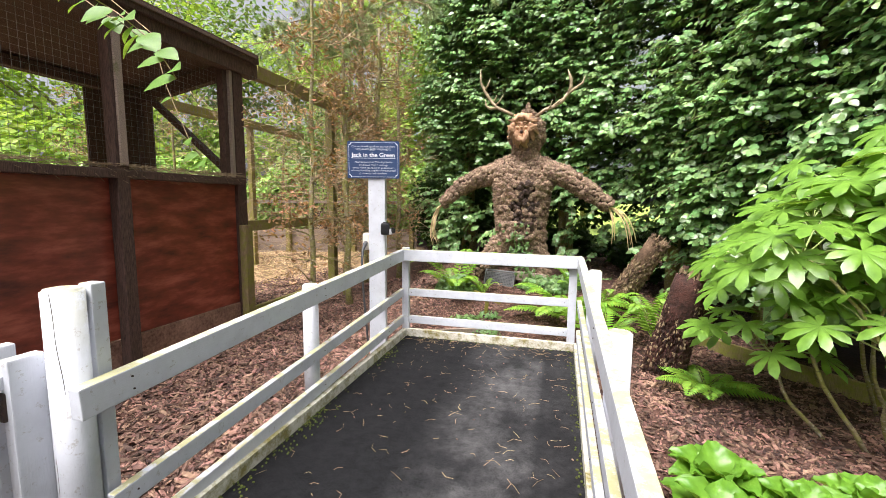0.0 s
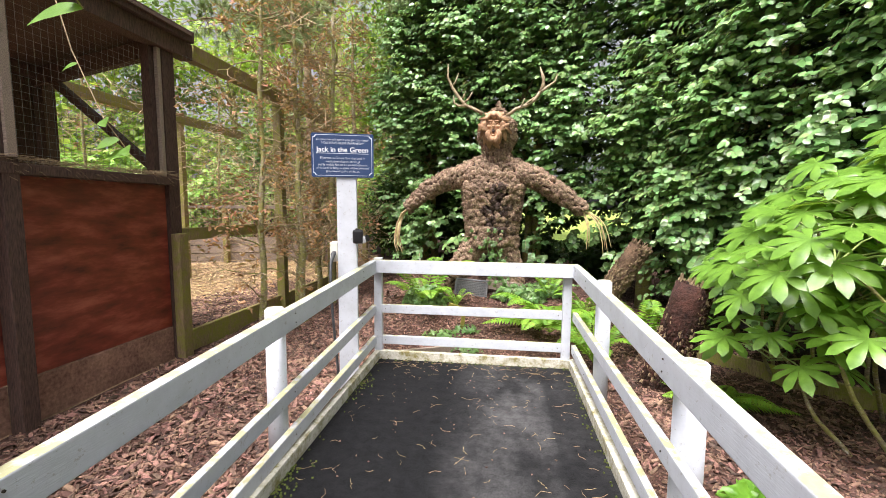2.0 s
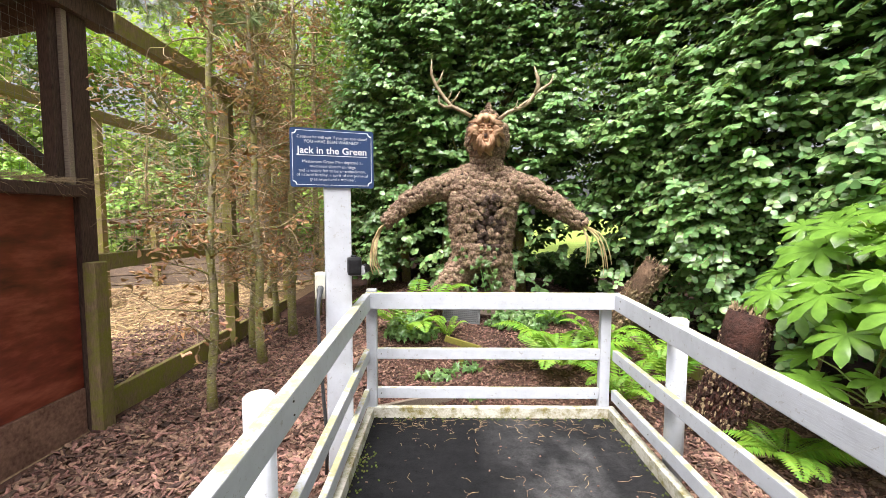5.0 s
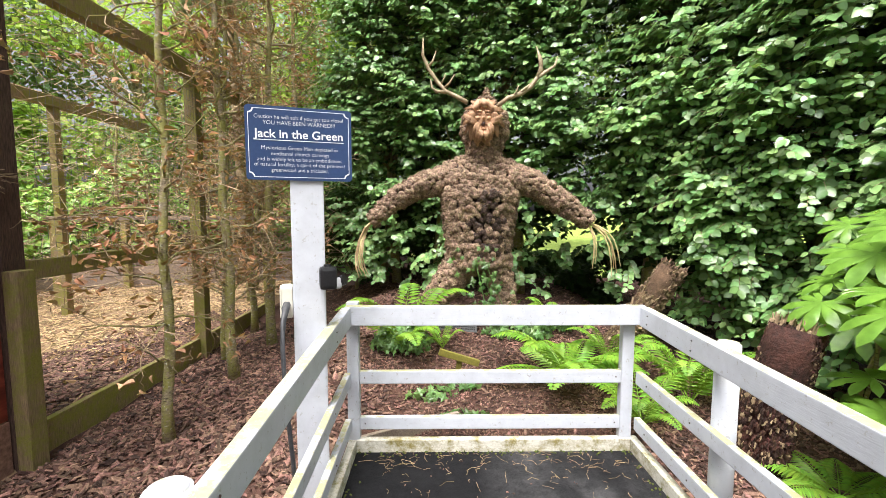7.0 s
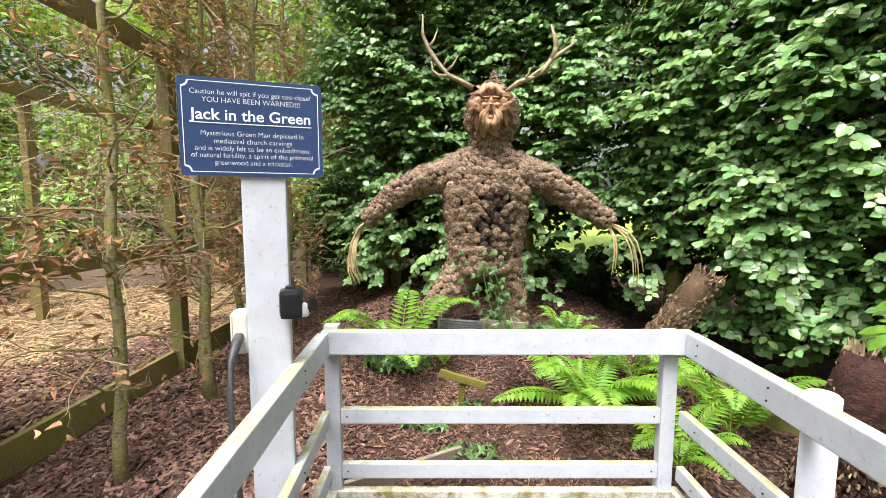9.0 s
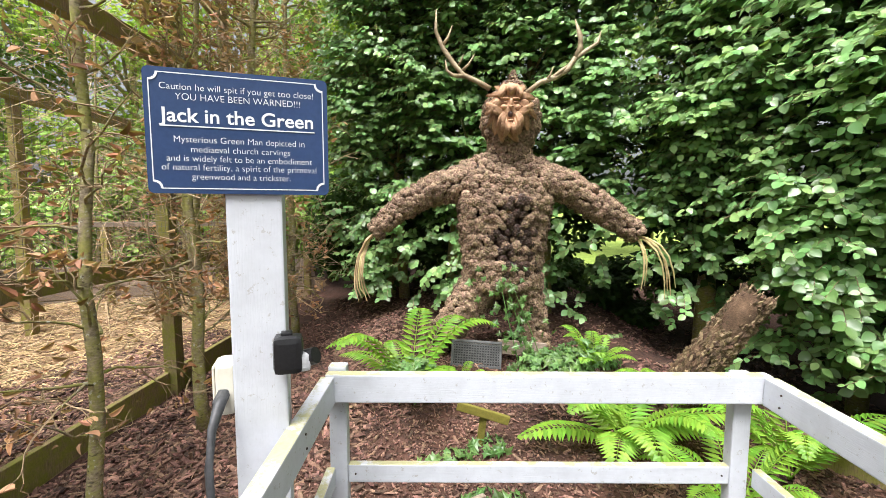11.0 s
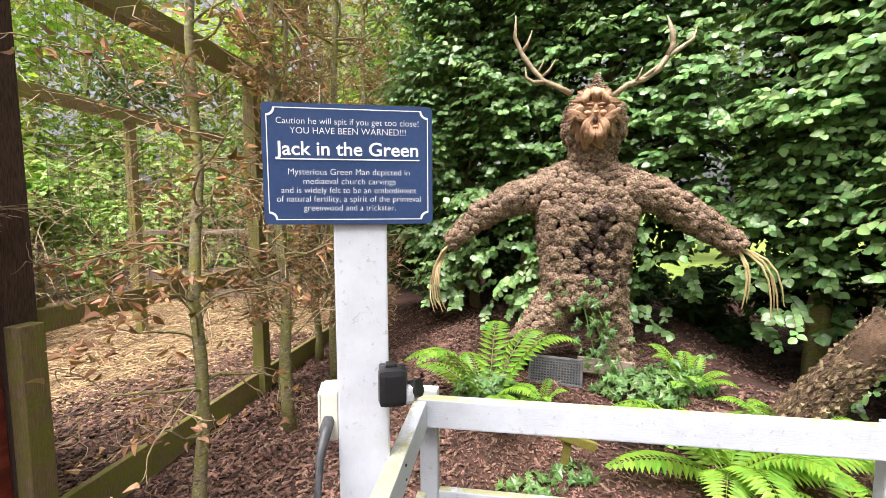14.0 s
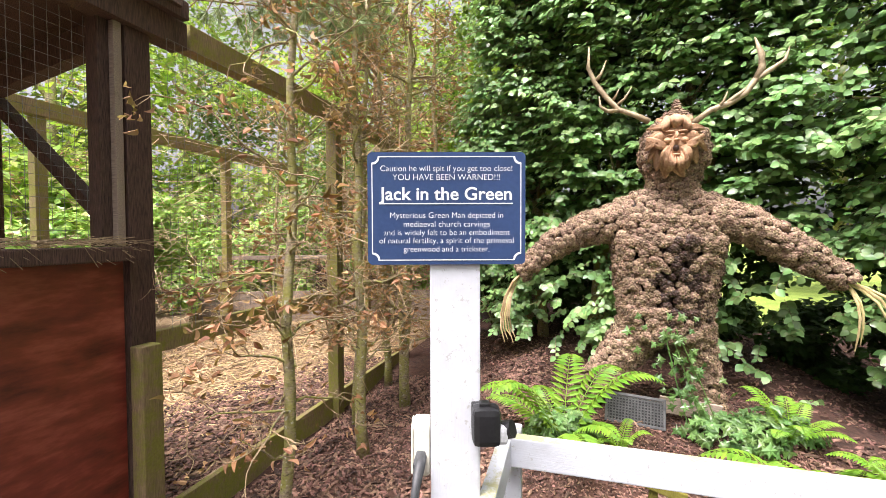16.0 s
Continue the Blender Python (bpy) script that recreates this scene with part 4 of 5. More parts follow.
# ---- pen back fence, wire, straw ----
def line(a, b, t):
    return tuple(p + (q - p) * t for p, q in zip(a, b))


FA, FB = (-7.6, 8.3), (-3.3, 9.9)
for k in range(4):
    z = -0.02 + 0.17 * k
    fence_bit("fence_board", beam((*FA, z + 0.08), (*FB, z + 0.08), 0.03, 0.155, 0.004), "weathered horizontal board of the pen's back fence", M_greywood)
for t in (0.02, 0.35, 0.68, 0.98):
    x, y = line(FA, FB, t)
    fence_bit("fence_post", box(x - 0.05, x + 0.05, y - 0.14, y - 0.04, -0.1, 1.3, 0.005), "mossy square post of the back fence")
fence_bit("fence_rail", beam((-6.35, 7.65, 1.3), (-3.4, 9.0, 1.3), 0.1, 0.06, 0.004), "pale weathered hand rail in the pen", M_greywood)
fence_bit("fence_post", box(-6.3, -6.19, 7.6, 7.71, -0.1, 1.27, 0.006), "mossy short post in the pen")
fence_bit("fence_beam", box(-5.86, -5.76, 4.3, 9.0, 2.72, 2.86, 0.005), "mossy far top beam of the pen")
for y in (5.0, 7.2):
    fence_bit("fence_post", box(-5.86, -5.77, y, y + 0.1, -0.1, 2.72, 0.005), "mossy tall post on the pen's far side")

n = Nodes("galvanised_wire")
M_wire = n.done(n.ramp(n.noise(30), (0.3, (0.12, 0.12, 0.11)), (0.7, (0.3, 0.3, 0.28))), 0.5, metal=0.6)
h = Heap()
for z in np.arange(1.15, 2.7, 0.05):
    h.tube([(X + 0.065, 4.2, z), (X + 0.065, 6.0, z + 0.01), (X + 0.065, 7.75, z)], 0.0011, 3, cap=False)
for y in np.arange(4.2, 7.75, 0.05):
    h.tube([(X + 0.066, y, 1.1), (X + 0.066, y, 2.7)], 0.0011, 3, cap=False)
for z in np.arange(1.6, 2.68, 0.05):
    h.tube([(X - 0.11, 0.0, z), (X - 0.11, 4.0, z)], 0.0012, 3, cap=False)
for y in np.arange(0.0, 4.0, 0.05):
    h.tube([(X - 0.111, y, 1.58), (X - 0.111, y, 2.7)], 0.0012, 3, cap=False)
tagged(h.make("wire_mesh", M_wire), "fine galvanised wire mesh over the pen and shelter", "wire mesh", kind="stuff")

# straw lying in the pen
def straw_bits(count, x0, x1, y0, y1, length, width, z=0.012):
    P = np.stack([rng.uniform(x0, x1, count), rng.uniform(y0, y1, count), np.zeros(count)], 1)
    P[:, 2] = ground_z(P[:, 0], P[:, 1]) + z * (0.3 + rng.random(count))
    S = np.stack([length * (0.4 + rng.random(count)), width * (0.6 + rng.random(count)), np.full(count, 0.006)], 1)
    return frames_at(P, np.tile((0, 0, 1.0), (count, 1)), S, tilt=0.22)


CHIP_V = [(-0.5, -0.32, 0), (0.1, -0.5, 0), (0.5, -0.1, 0), (0.3, 0.42, 0), (-0.35, 0.4, 0), (-0.42, -0.26, 1), (0.08, -0.42, 1), (0.42, -0.08, 1.1), (0.24, 0.34, 1), (-0.3, 0.33, 0.9)]
CHIP_F = [(5, 6, 7, 8, 9), (0, 1, 6, 5), (1, 2, 7, 6), (2, 3, 8, 7), (3, 4, 9, 8), (4, 0, 5, 9)]
STRAW_V = [(-0.5, -0.5, 0), (0.5, -0.5, 0), (0.5, 0.5, 0), (-0.5, 0.5, 0), (-0.5, 0, 1), (0.5, 0, 1)]
STRAW_F = [(0, 1, 5, 4), (2, 3, 4, 5), (0, 4, 3), (1, 2, 5)]
h = Heap()
m = straw_bits(10500, -7.2, -3.42, 4.2, 9.6, 0.11, 0.012)
near = smooth_step(1.5, 0.3, (-3.4 - m[:, 0, 3]) * 0.8 + 0.45 * np.maximum(m[:, 1, 3] - 5.2, 0))
h.scatter(STRAW_V, STRAW_F, m[rng.random(len(m)) > 0.88 * near])
tagged(h.make("straw", M_straw), "pale loose straw littering the pen floor", "straw", kind="stuff")
h = Heap()
m = straw_bits(9000, -4.9, -3.42, 4.2, 7.4, 0.042, 0.034, 0.02)
m = m[rng.random(len(m)) < smooth_step(1.6, 0.5, (-3.4 - m[:, 0, 3]) * 0.8 + 0.4 * np.maximum(m[:, 1, 3] - 5.4, 0))]
h.scatter(CHIP_V, CHIP_F, m)
tagged(h.make("trodden_litter", M_chip), "dark trodden bark litter in the pen", "litter", kind="stuff")


# ---- bark mulch ----
def chips(count, x0, x1, y0, y1, size, keep=None):
    P = np.stack([rng.uniform(x0, x1, count), rng.uniform(y0, y1, count), np.zeros(count)], 1)
    if keep is not None:
        P = P[keep(P[:, 0], P[:, 1])]
    count = len(P)
    P[:, 2] = ground_z(P[:, 0], P[:, 1]) + 0.012 * rng.random(count)
    s = size * (0.35 + 0.9 * rng.random(count) ** 2)
    S = np.stack([s * (1 + 1.3 * rng.random(count)), s * 0.58, 0.004 + 0.006 * rng.random(count)], 1)
    return frames_at(P, np.tile((0, 0, 1.0), (count, 1)), S, tilt=0.4)


h = Heap()
h.scatter(CHIP_V, CHIP_F, chips(3500, -3.3, -1.44, -2.2, 0.4, 0.05))
h.scatter(CHIP_V, CHIP_F, chips(3500, 0.3, 2.6, -2.2, 0.7, 0.05))
h.scatter(CHIP_V, CHIP_F, chips(17000, -3.3, -1.44, 0.3, 7.2, 0.052))
h.scatter(CHIP_V, CHIP_F, chips(3200, -1.44, 0.35, 4.06, 6.8, 0.036))
h.scatter(CHIP_V, CHIP_F, chips(11500, 0.3, 2.6, 0.6, 6.0, 0.044))
h.scatter(CHIP_V, CHIP_F, chips(1500, -2.9, -1.4, 5.0, 8.0, 0.03))
h.scatter(CHIP_V, CHIP_F, chips(9000, -3.3, -1.44, 0.6, 6.5, 0.022))
h.scatter(CHIP_V, CHIP_F, chips(9000, -1.5, 0.4, 4.06, 6.4, 0.017))
h.scatter(CHIP_V, CHIP_F, chips(9000, 0.3, 2.6, 1.2, 5.5, 0.022))
h.scatter(CHIP_V, CHIP_F, chips(9000, -2.8, 3.2, 6.2, 9.6, 0.035))
h.scatter(STRAW_V, STRAW_F, straw_bits(900, -1.44, 0.4, 4.06, 6.2, 0.07, 0.005))
h.scatter(STRAW_V, STRAW_F, straw_bits(700, 0.3, 2.4, 1.6, 5.0, 0.08, 0.006))
tagged(h.make("bark_mulch", M_chip), "reddish-brown bark chip mulch beside the deck", "bark mulch", kind="stuff")

# needles, twigs and crumbs on the deck
h = Heap()
for k in range(360):
    x, y = rnd.uniform(DX0 + 0.04, DX1 - 0.04), rnd.uniform(0.4, DY1 - 0.02)
    if rnd.random() < 0.35:
        y = DY1 - 0.02 - abs(rnd.gauss(0, 0.12))
    a, l = rnd.uniform(0, 6.28), rnd.uniform(0.02, 0.09)
    c, s, b = math.cos(a), math.sin(a), rnd.uniform(-0.3, 0.3)
    h.tube([(x, y, 0.002), (x + c * l / 2 - s * b * l, y + s * l / 2 + c * b * l, 0.004), (x + c * l, y + s * l, 0.002)], 0.0008, 3, cap=False)
tagged(h.make("needle_litter", M_straw), "dry pine needles scattered on the deck", "litter", kind="stuff")
h = Heap()
h.scatter(CHIP_V, CHIP_F, [np.array(pose(rnd.uniform(DX0 + 0.03, DX1 - 0.03), DY1 - abs(rnd.gauss(0, 0.9)) - 0.01, 0.001, 0, 0, rnd.uniform(0, 360)) @ Matrix.Diagonal((s, s * 0.6, 0.004, 1))) for s in (rnd.uniform(0.005, 0.016) for _ in range(90))])
tagged(h.make("crumbs", M_chip), "small brown bark crumbs on the deck", "litter", kind="stuff")
h = Heap()
for k in range(420):
    side = rnd.choice((0, 0, 1, 2))
    if side == 0:
        x, y = DX0 + abs(rnd.gauss(0, 0.05)), rnd.choice((1.5, 2.3, 2.05, 3.4)) + rnd.gauss(0, 0.16)
    elif side == 1:
        x, y = DX1 - abs(rnd.gauss(0, 0.03)), rnd.uniform(1.3, 3.9)
    else:
        x, y = rnd.uniform(DX0, DX1), DY1 - abs(rnd.gauss(0, 0.025))
    h.scatter(CHIP_V, CHIP_F, [np.array(pose(x, y, 0.001, rnd.uniform(-20, 20), 0, rnd.uniform(0, 360)) @ Matrix.Diagonal((0.012, 0.01, 0.006, 1)))])
M_moss = rough_stuff("cushion_moss", (0.035, 0.05, 0.009), (0.12, 0.145, 0.022), 9, 80, 0.95, 0.6, island=0.3)
tagged(h.make("moss", M_moss), "yellow-green moss cushions along the deck edge", "moss", kind="stuff")


# ---- stump, leaning log, stake, crate ----
def bark_roll(p, q, r0, r1, name, label, mat, flakes, flake_size, ragged):
    h = Heap()
    p, q = Vector(p), Vector(q)
    d = q - p
    pts, rad = [], []
    for i in range(9):
        t = i / 8
        pts.append(p + d * t + Vector((0.03 * math.sin(5 * t), 0.02 * math.cos(4 * t), 0)))
        rad.append((r0 + (r1 - r0) * t) * (1 + 0.06 * math.sin(9 * t)))
    h.tube(pts, rad, 16)
    body = part_from(h, "trunk", mat)
    t = thing(name, p.x, p.y, p.z, label, name.replace("_", " "))
    hang(body, t)
    f = Heap()
    n = flakes
    tt, a = rng.random(n), rng.random(n) * 2 * math.pi
    ax = np.array(d.normalized())
    s1 = np.cross(ax, (0.2, 1, 0.1))
    s1 /= np.linalg.norm(s1)
    s2 = np.cross(ax, s1)
    N = np.cos(a)[:, None] * s1 + np.sin(a)[:, None] * s2
    R = r0 + (r1 - r0) * tt
    P = np.array(p) + tt[:, None] * np.array(d) + N * R[:, None]
    F = frames_at(P, N, np.stack([flake_size * (1 + rng.random(n)), flake_size * 0.5 * np.ones(n), 0.022 * np.ones(n)], 1), spin=np.tile(ax, (n, 1)), tilt=0.38)
    f.scatter(CHIP_V, CHIP_F, F[: n * 5 // 6], 0)
    f.scatter(CHIP_V, CHIP_F, F[n * 5 // 6 :], 1)
    tagged(f.make("flaky_bark", [mat, M_twig], t), kind="stuff")
    g = Heap()
    for k in range(ragged):
        a = 2 * math.pi * k / ragged
        o = q + Vector(s1) * math.cos(a) * r1 * 0.9 + Vector(s2) * math.sin(a) * r1 * 0.9
        g.tube([o - d.normalized() * 0.04, o + d.normalized() * rnd.uniform(0.01, 0.07) + Vector((rnd.uniform(-0.03, 0.03), rnd.uniform(-0.03, 0.03), 0))], [0.012, 0.002], 4)
    g.make("splintered_top", M_twig, t)
    return t


def part_from(h, name, mat):
    return h.make(name, mat, smooth=True)


M_stump = rough_stuff("dark_red_fibrous_bark", (0.014, 0.007, 0.005), (0.085, 0.036, 0.022), 8, 40, 0.9, 0.9, dist=0.02, island=0.5)
M_log = rough_stuff("shaggy_brown_bark", (0.045, 0.028, 0.016), (0.23, 0.15, 0.085), 7, 40, 0.95, 0.9, (2, 2, 8), dist=0.02, island=0.4)
bark_roll((0.95, 4.02, -0.2), (1.16, 3.96, 0.74), 0.15, 0.115, "tree_fern_stump", "dark red-brown fibrous stump with a splintered top", M_stump, 2200, 0.022, 40)
bark_roll((0.66, 5.45, 0.0), (1.14, 5.22, 0.92), 0.12, 0.085, "leaning_log", "shaggy brown log leaning out of the soil", M_log, 1600, 0.055, 14)

cz = float(ground_z(-0.74, 4.97))
stake = thing("wooden_stake", -0.74, 4.97, cz, "mossy T-shaped wooden stake in the soil", "stake")
M_mossy = mossy_wood("very_mossy_wood", (0.2, 0.15, 0.06), (0.34, 0.26, 0.11), (0.24, 0.21, 0.03), 0.68, (5, 5, 1))
part("upright", beam((-0.755, 4.98, cz - 0.1), (-0.715, 4.97, cz + 0.22), 0.045, 0.022, 0.004, up=(0, 1, 0)), M_mossy, stake)
part("crosspiece", beam((-0.885, 4.955, cz + 0.275), (-0.56, 4.955, cz + 0.175), 0.03, 0.055, 0.006), M_mossy, stake)

n = Nodes("grey_plastic")
M_grey = n.done(n.ramp(n.noise(20, 4), (0.3, (0.045, 0.045, 0.047)), (0.7, (0.1, 0.1, 0.1))), 0.55)
crate = thing("plastic_crate", -0.71, 5.83, 0.2, "upturned grey plastic crate with a square grid", "crate")
cm = pose(-0.71, 5.8, 0.2, -24, 3, -4)
for b in (box(-0.21, 0.21, -0.01, 0.012, 0.0, 0.022), box(-0.21, 0.21, -0.01, 0.012, 0.2, 0.222), box(-0.21, -0.19, -0.01, 0.012, 0.022, 0.2), box(0.19, 0.21, -0.01, 0.012, 0.022, 0.2), ):
    part("rim", turned(b, cm), M_grey, crate)
for k in range(17):
    x = -0.178 + 0.0222 * k
    part("bar", turned(box(x - 0.004, x + 0.004, -0.004, 0.006, 0.02, 0.202, 0), cm), M_grey, crate)
for k in range(8):
    z = 0.042 + 0.0205 * k
    part("cross_bar", turned(box(-0.192, 0.192, -0.006, 0.004, z - 0.004, z + 0.004, 0), cm), M_grey, crate)
part("base", turned(box(-0.2, 0.2, 0.03, 0.2, 0.0, 0.2, 0.01), cm), M_black, crate)
tagged(part("loose_board", beam((-0.52, 5.93, 0.34), (-0.1, 5.95, 0.3), 0.03, 0.12, 0.005), M_greywood), "pale weathered board lying behind the crate", "board")
fence_bit("edging_board", beam((0.55, 6.1, 0.02), (1.25, 5.05, -0.02), 0.03, 0.2, 0.005), "mossy low board edging the bed")
fence_bit("edging_board", beam((1.27, 5.02, -0.05), (2.75, 3.3, -0.05), 0.03, 0.16, 0.005), "mossy low board edging the bed")
tagged(part("edging_board", beam((-1.46, 4.1, -0.06), (-0.75, 4.55, -0.1), 0.03, 0.14, 0.005), M_greywood), "bare low plank half sunk in the soil", "board")


# ---- ferns ----
def frond(h, base, az, length, rise, width):
    n = 24
    ca, sa = math.cos(az), math.sin(az)
    pts = []
    for i in range(n + 1):
        t = i / n
        r = length * (t * 0.92)
        z = rise * math.sin(math.pi * 0.62 * t) - 0.1 * length * t * t
        pts.append(Vector((base[0] + ca * r, base[1] + sa * r, base[2] + z)))
    h.tube(pts, [0.004 * (1 - 0.8 * i / n) for i in range(n + 1)], 4, cap=False)
    side = Vector((-sa, ca, 0))
    M = []
    for i in range(3, n):
        t = i / n
        d = (pts[i + 1] - pts[i]).normalized()
        up = side.cross(d).normalized()
        if up.z < 0:
            up = -up
        w = width * math.sin(math.pi * (0.1 + 0.88 * t)) ** 0.8 * (1.05 - 0.35 * t)
        for s in (-1, 1):
            for half in (0.0,):
                y = (side * s + d * (0.45 + rnd.uniform(-0.06, 0.06)) - up * 0.12).normalized()
                nn = (up - y * up.dot(y)).normalized()
                x = y.cross(nn)
                p = pts[i] + (pts[i + 1] - pts[i]) * half
                W = length * 0.037
                m = Matrix((x * W * 2.1, y * w, nn * w)).transposed().to_4x4()
                m.translation = p
                M.append(np.array(m))
    h.scatter(SLEAF_V, SLEAF_F, M)


def fern(x, y, size, count, start=0.0, rise=(0.45, 0.95), label="bright green fern with arching fronds"):
    z = float(ground_z(x, y))
    t = thing("fern", x, y, z, label, "fern", "ferns in the bed")
    for k in range(count):
        h = Heap()
        frond(h, (x, y, z + 0.01), start + 2 * math.pi * k / count + rnd.uniform(-0.25, 0.25), size * rnd.uniform(0.75, 1.1), size * rnd.uniform(*rise), size * 0.24)
        h.make("frond", M_fern, t)


fern(-1.22, 5.45, 0.66, 9)
fern(0.2, 5.02, 0.74, 13, 0.3, (0.2, 0.6), "large bright green fern with arching fronds")
fern(0.52, 4.42, 0.48, 9)
fern(1.22, 3.7, 0.52, 10, 0.2, (0.1, 0.45))
fern(1.05, 4.75, 0.6, 9, 0.5)
fern(-0.85, 5.45, 0.24, 6)
fern(0.25, 5.75, 0.36, 8)
fern(0.62, 5.25, 0.4, 7)


# ---- ivy and low green ----
def ivy(x, y, rx, ry, rz, count, label, z=None, name="ivy"):
    z = float(ground_z(x, y)) if z is None else z
    h = Heap()
    d = rng.normal(size=(count, 3))
    d /= np.linalg.norm(d, axis=1, keepdims=True)
    d[:, 2] = np.abs(d[:, 2])
    P = np.array((x, y, z)) + d * np.array((rx, ry, rz)) * (0.6 + 0.45 * rng.random((count, 1)))
    h.scatter(IVY_V, IVY_F, frames_at(P, d + np.array((0, -0.5, 0.4)), 0.03 + 0.03 * rng.random(count), tilt=0.35))
    tagged(h.make(name, M_ivy), label, "ivy", kind="stuff")


IVY_V = [(0, -0.2, 0), (-0.75, -0.35, 0.05), (-0.45, 0.2, 0), (-0.62, 0.62, 0.06), (-0.16, 0.55, 0), (0, 1.1, 0.03), (0.16, 0.55, 0), (0.62, 0.62, 0.06), (0.45, 0.2, 0), (0.75, -0.35, 0.05), (0, 0.2, 0.12)]
IVY_F = [(10, i, (i + 1) % 10) for i in range(10)]
ivy(-1.22, 5.5, 0.28, 0.22, 0.25, 340, "ivy mound growing round the fern")
ivy(-0.1, 5.72, 0.34, 0.2, 0.18, 280, "ivy mound at the statue's foot")
ivy(0.2, 5.85, 0.3, 0.2, 0.2, 220, "ivy mound at the statue's foot")
ivy(-0.68, 4.95, 0.14, 0.11, 0.06, 30, "small ivy shoots beside the stake")
ivy(-0.95, 4.85, 0.2, 0.15, 0.06, 50, "small ivy shoots in the mulch")
ivy(-0.7, 4.55, 0.2, 0.12, 0.05, 40, "small ivy shoots in the mulch")
h = Heap()
for k in range(75):
    u = rnd.random()
    h.scatter(IVY_V, IVY_F, frames_at([(-0.3 - 0.22 * u + rnd.gauss(0, 0.11), 5.76 + rnd.uniform(-0.03, 0.02), 0.35 + 0.7 * u)], [(0, -1, 0.3)], [rnd.uniform(0.03, 0.05)], tilt=0.35))
for k in range(3):
    h.tube([(-0.15 - 0.1 * k, 5.75, 0.2), (-0.28 - 0.08 * k, 5.74, 0.55), (-0.45 - 0.04 * k, 5.76, 0.95)], 0.004, 5)
tagged(h.make("climbing_ivy", M_ivy), "pale ivy climbing over the statue's legs", "ivy", kind="stuff")


# ---- fatsia shrub ----
def palmate(seed):
    """A leaf of eight blunt lobes, about 1 in radius, raised along each lobe's rib."""
    r = random.Random(seed)
    v, f = [(0, 0, 0)], []
    lobes = 8
    spread = radians(262)
    for k in range(lobes):
        a = -spread / 2 + spread * k / (lobes - 1) + math.pi / 2
        half = spread / (lobes - 1) / 2
        L = (0.62 + 0.38 * math.sin(math.pi * (k + 0.6) / (lobes + 0.2))) * r.uniform(0.93, 1.05)
        b = len(v)
        for ang, rad, up in ((-half, 0.4 * L, 0.0), (-half * 0.78, 0.68 * L, 0.02), (-half * 0.56, 0.88 * L, 0.0), (0, L * 1.07, -0.05), (half * 0.56, 0.88 * L, 0.0), (half * 0.78, 0.68 * L, 0.02), (half, 0.4 * L, 0.0), (0, 0.6 * L, 0.06)):
            v.append((rad * math.cos(a + ang), rad * math.sin(a + ang), up - 0.17 * rad * rad + 0.03 * r.uniform(-1, 1) * rad))
        f += [(0, b, b + 7), (0, b + 7, b + 6), (b, b + 1, b + 7), (b + 1, b + 2, b + 7), (b + 2, b + 3, b + 7), (b + 3, b + 4, b + 7), (b + 4, b + 5, b + 7), (b + 5, b + 6, b + 7)]
    return v, f


PALM = []
for k in range(4):
    me = bpy.data.meshes.new("leaf")
    v, f = palmate(k)
    me.from_pydata(v, [], f)
    me.materials.append(M_fatsia)
    me.polygons.foreach_set("use_smooth", np.ones(len(f), dtype=bool))
    PALM.append(me)


def put_leaf(mesh, parent, at, normal, out, size):
    n = Vector(normal).normalized()
    y = Vector(out)
    y = (y - n * y.dot(n)).normalized()
    m = Matrix((y.cross(n), y, n)).transposed().to_4x4() @ Matrix.Diagonal((size, size, size, 1))
    m.translation = at
    ob = hang(new("leaf", mesh), parent)
    ob.matrix_basis = m
    return ob


fatsia = thing("fatsia_shrub", 1.95, 3.6, -0.1, "tall shrub with large glossy palmate green leaves", "shrub")
stalks = Heap()
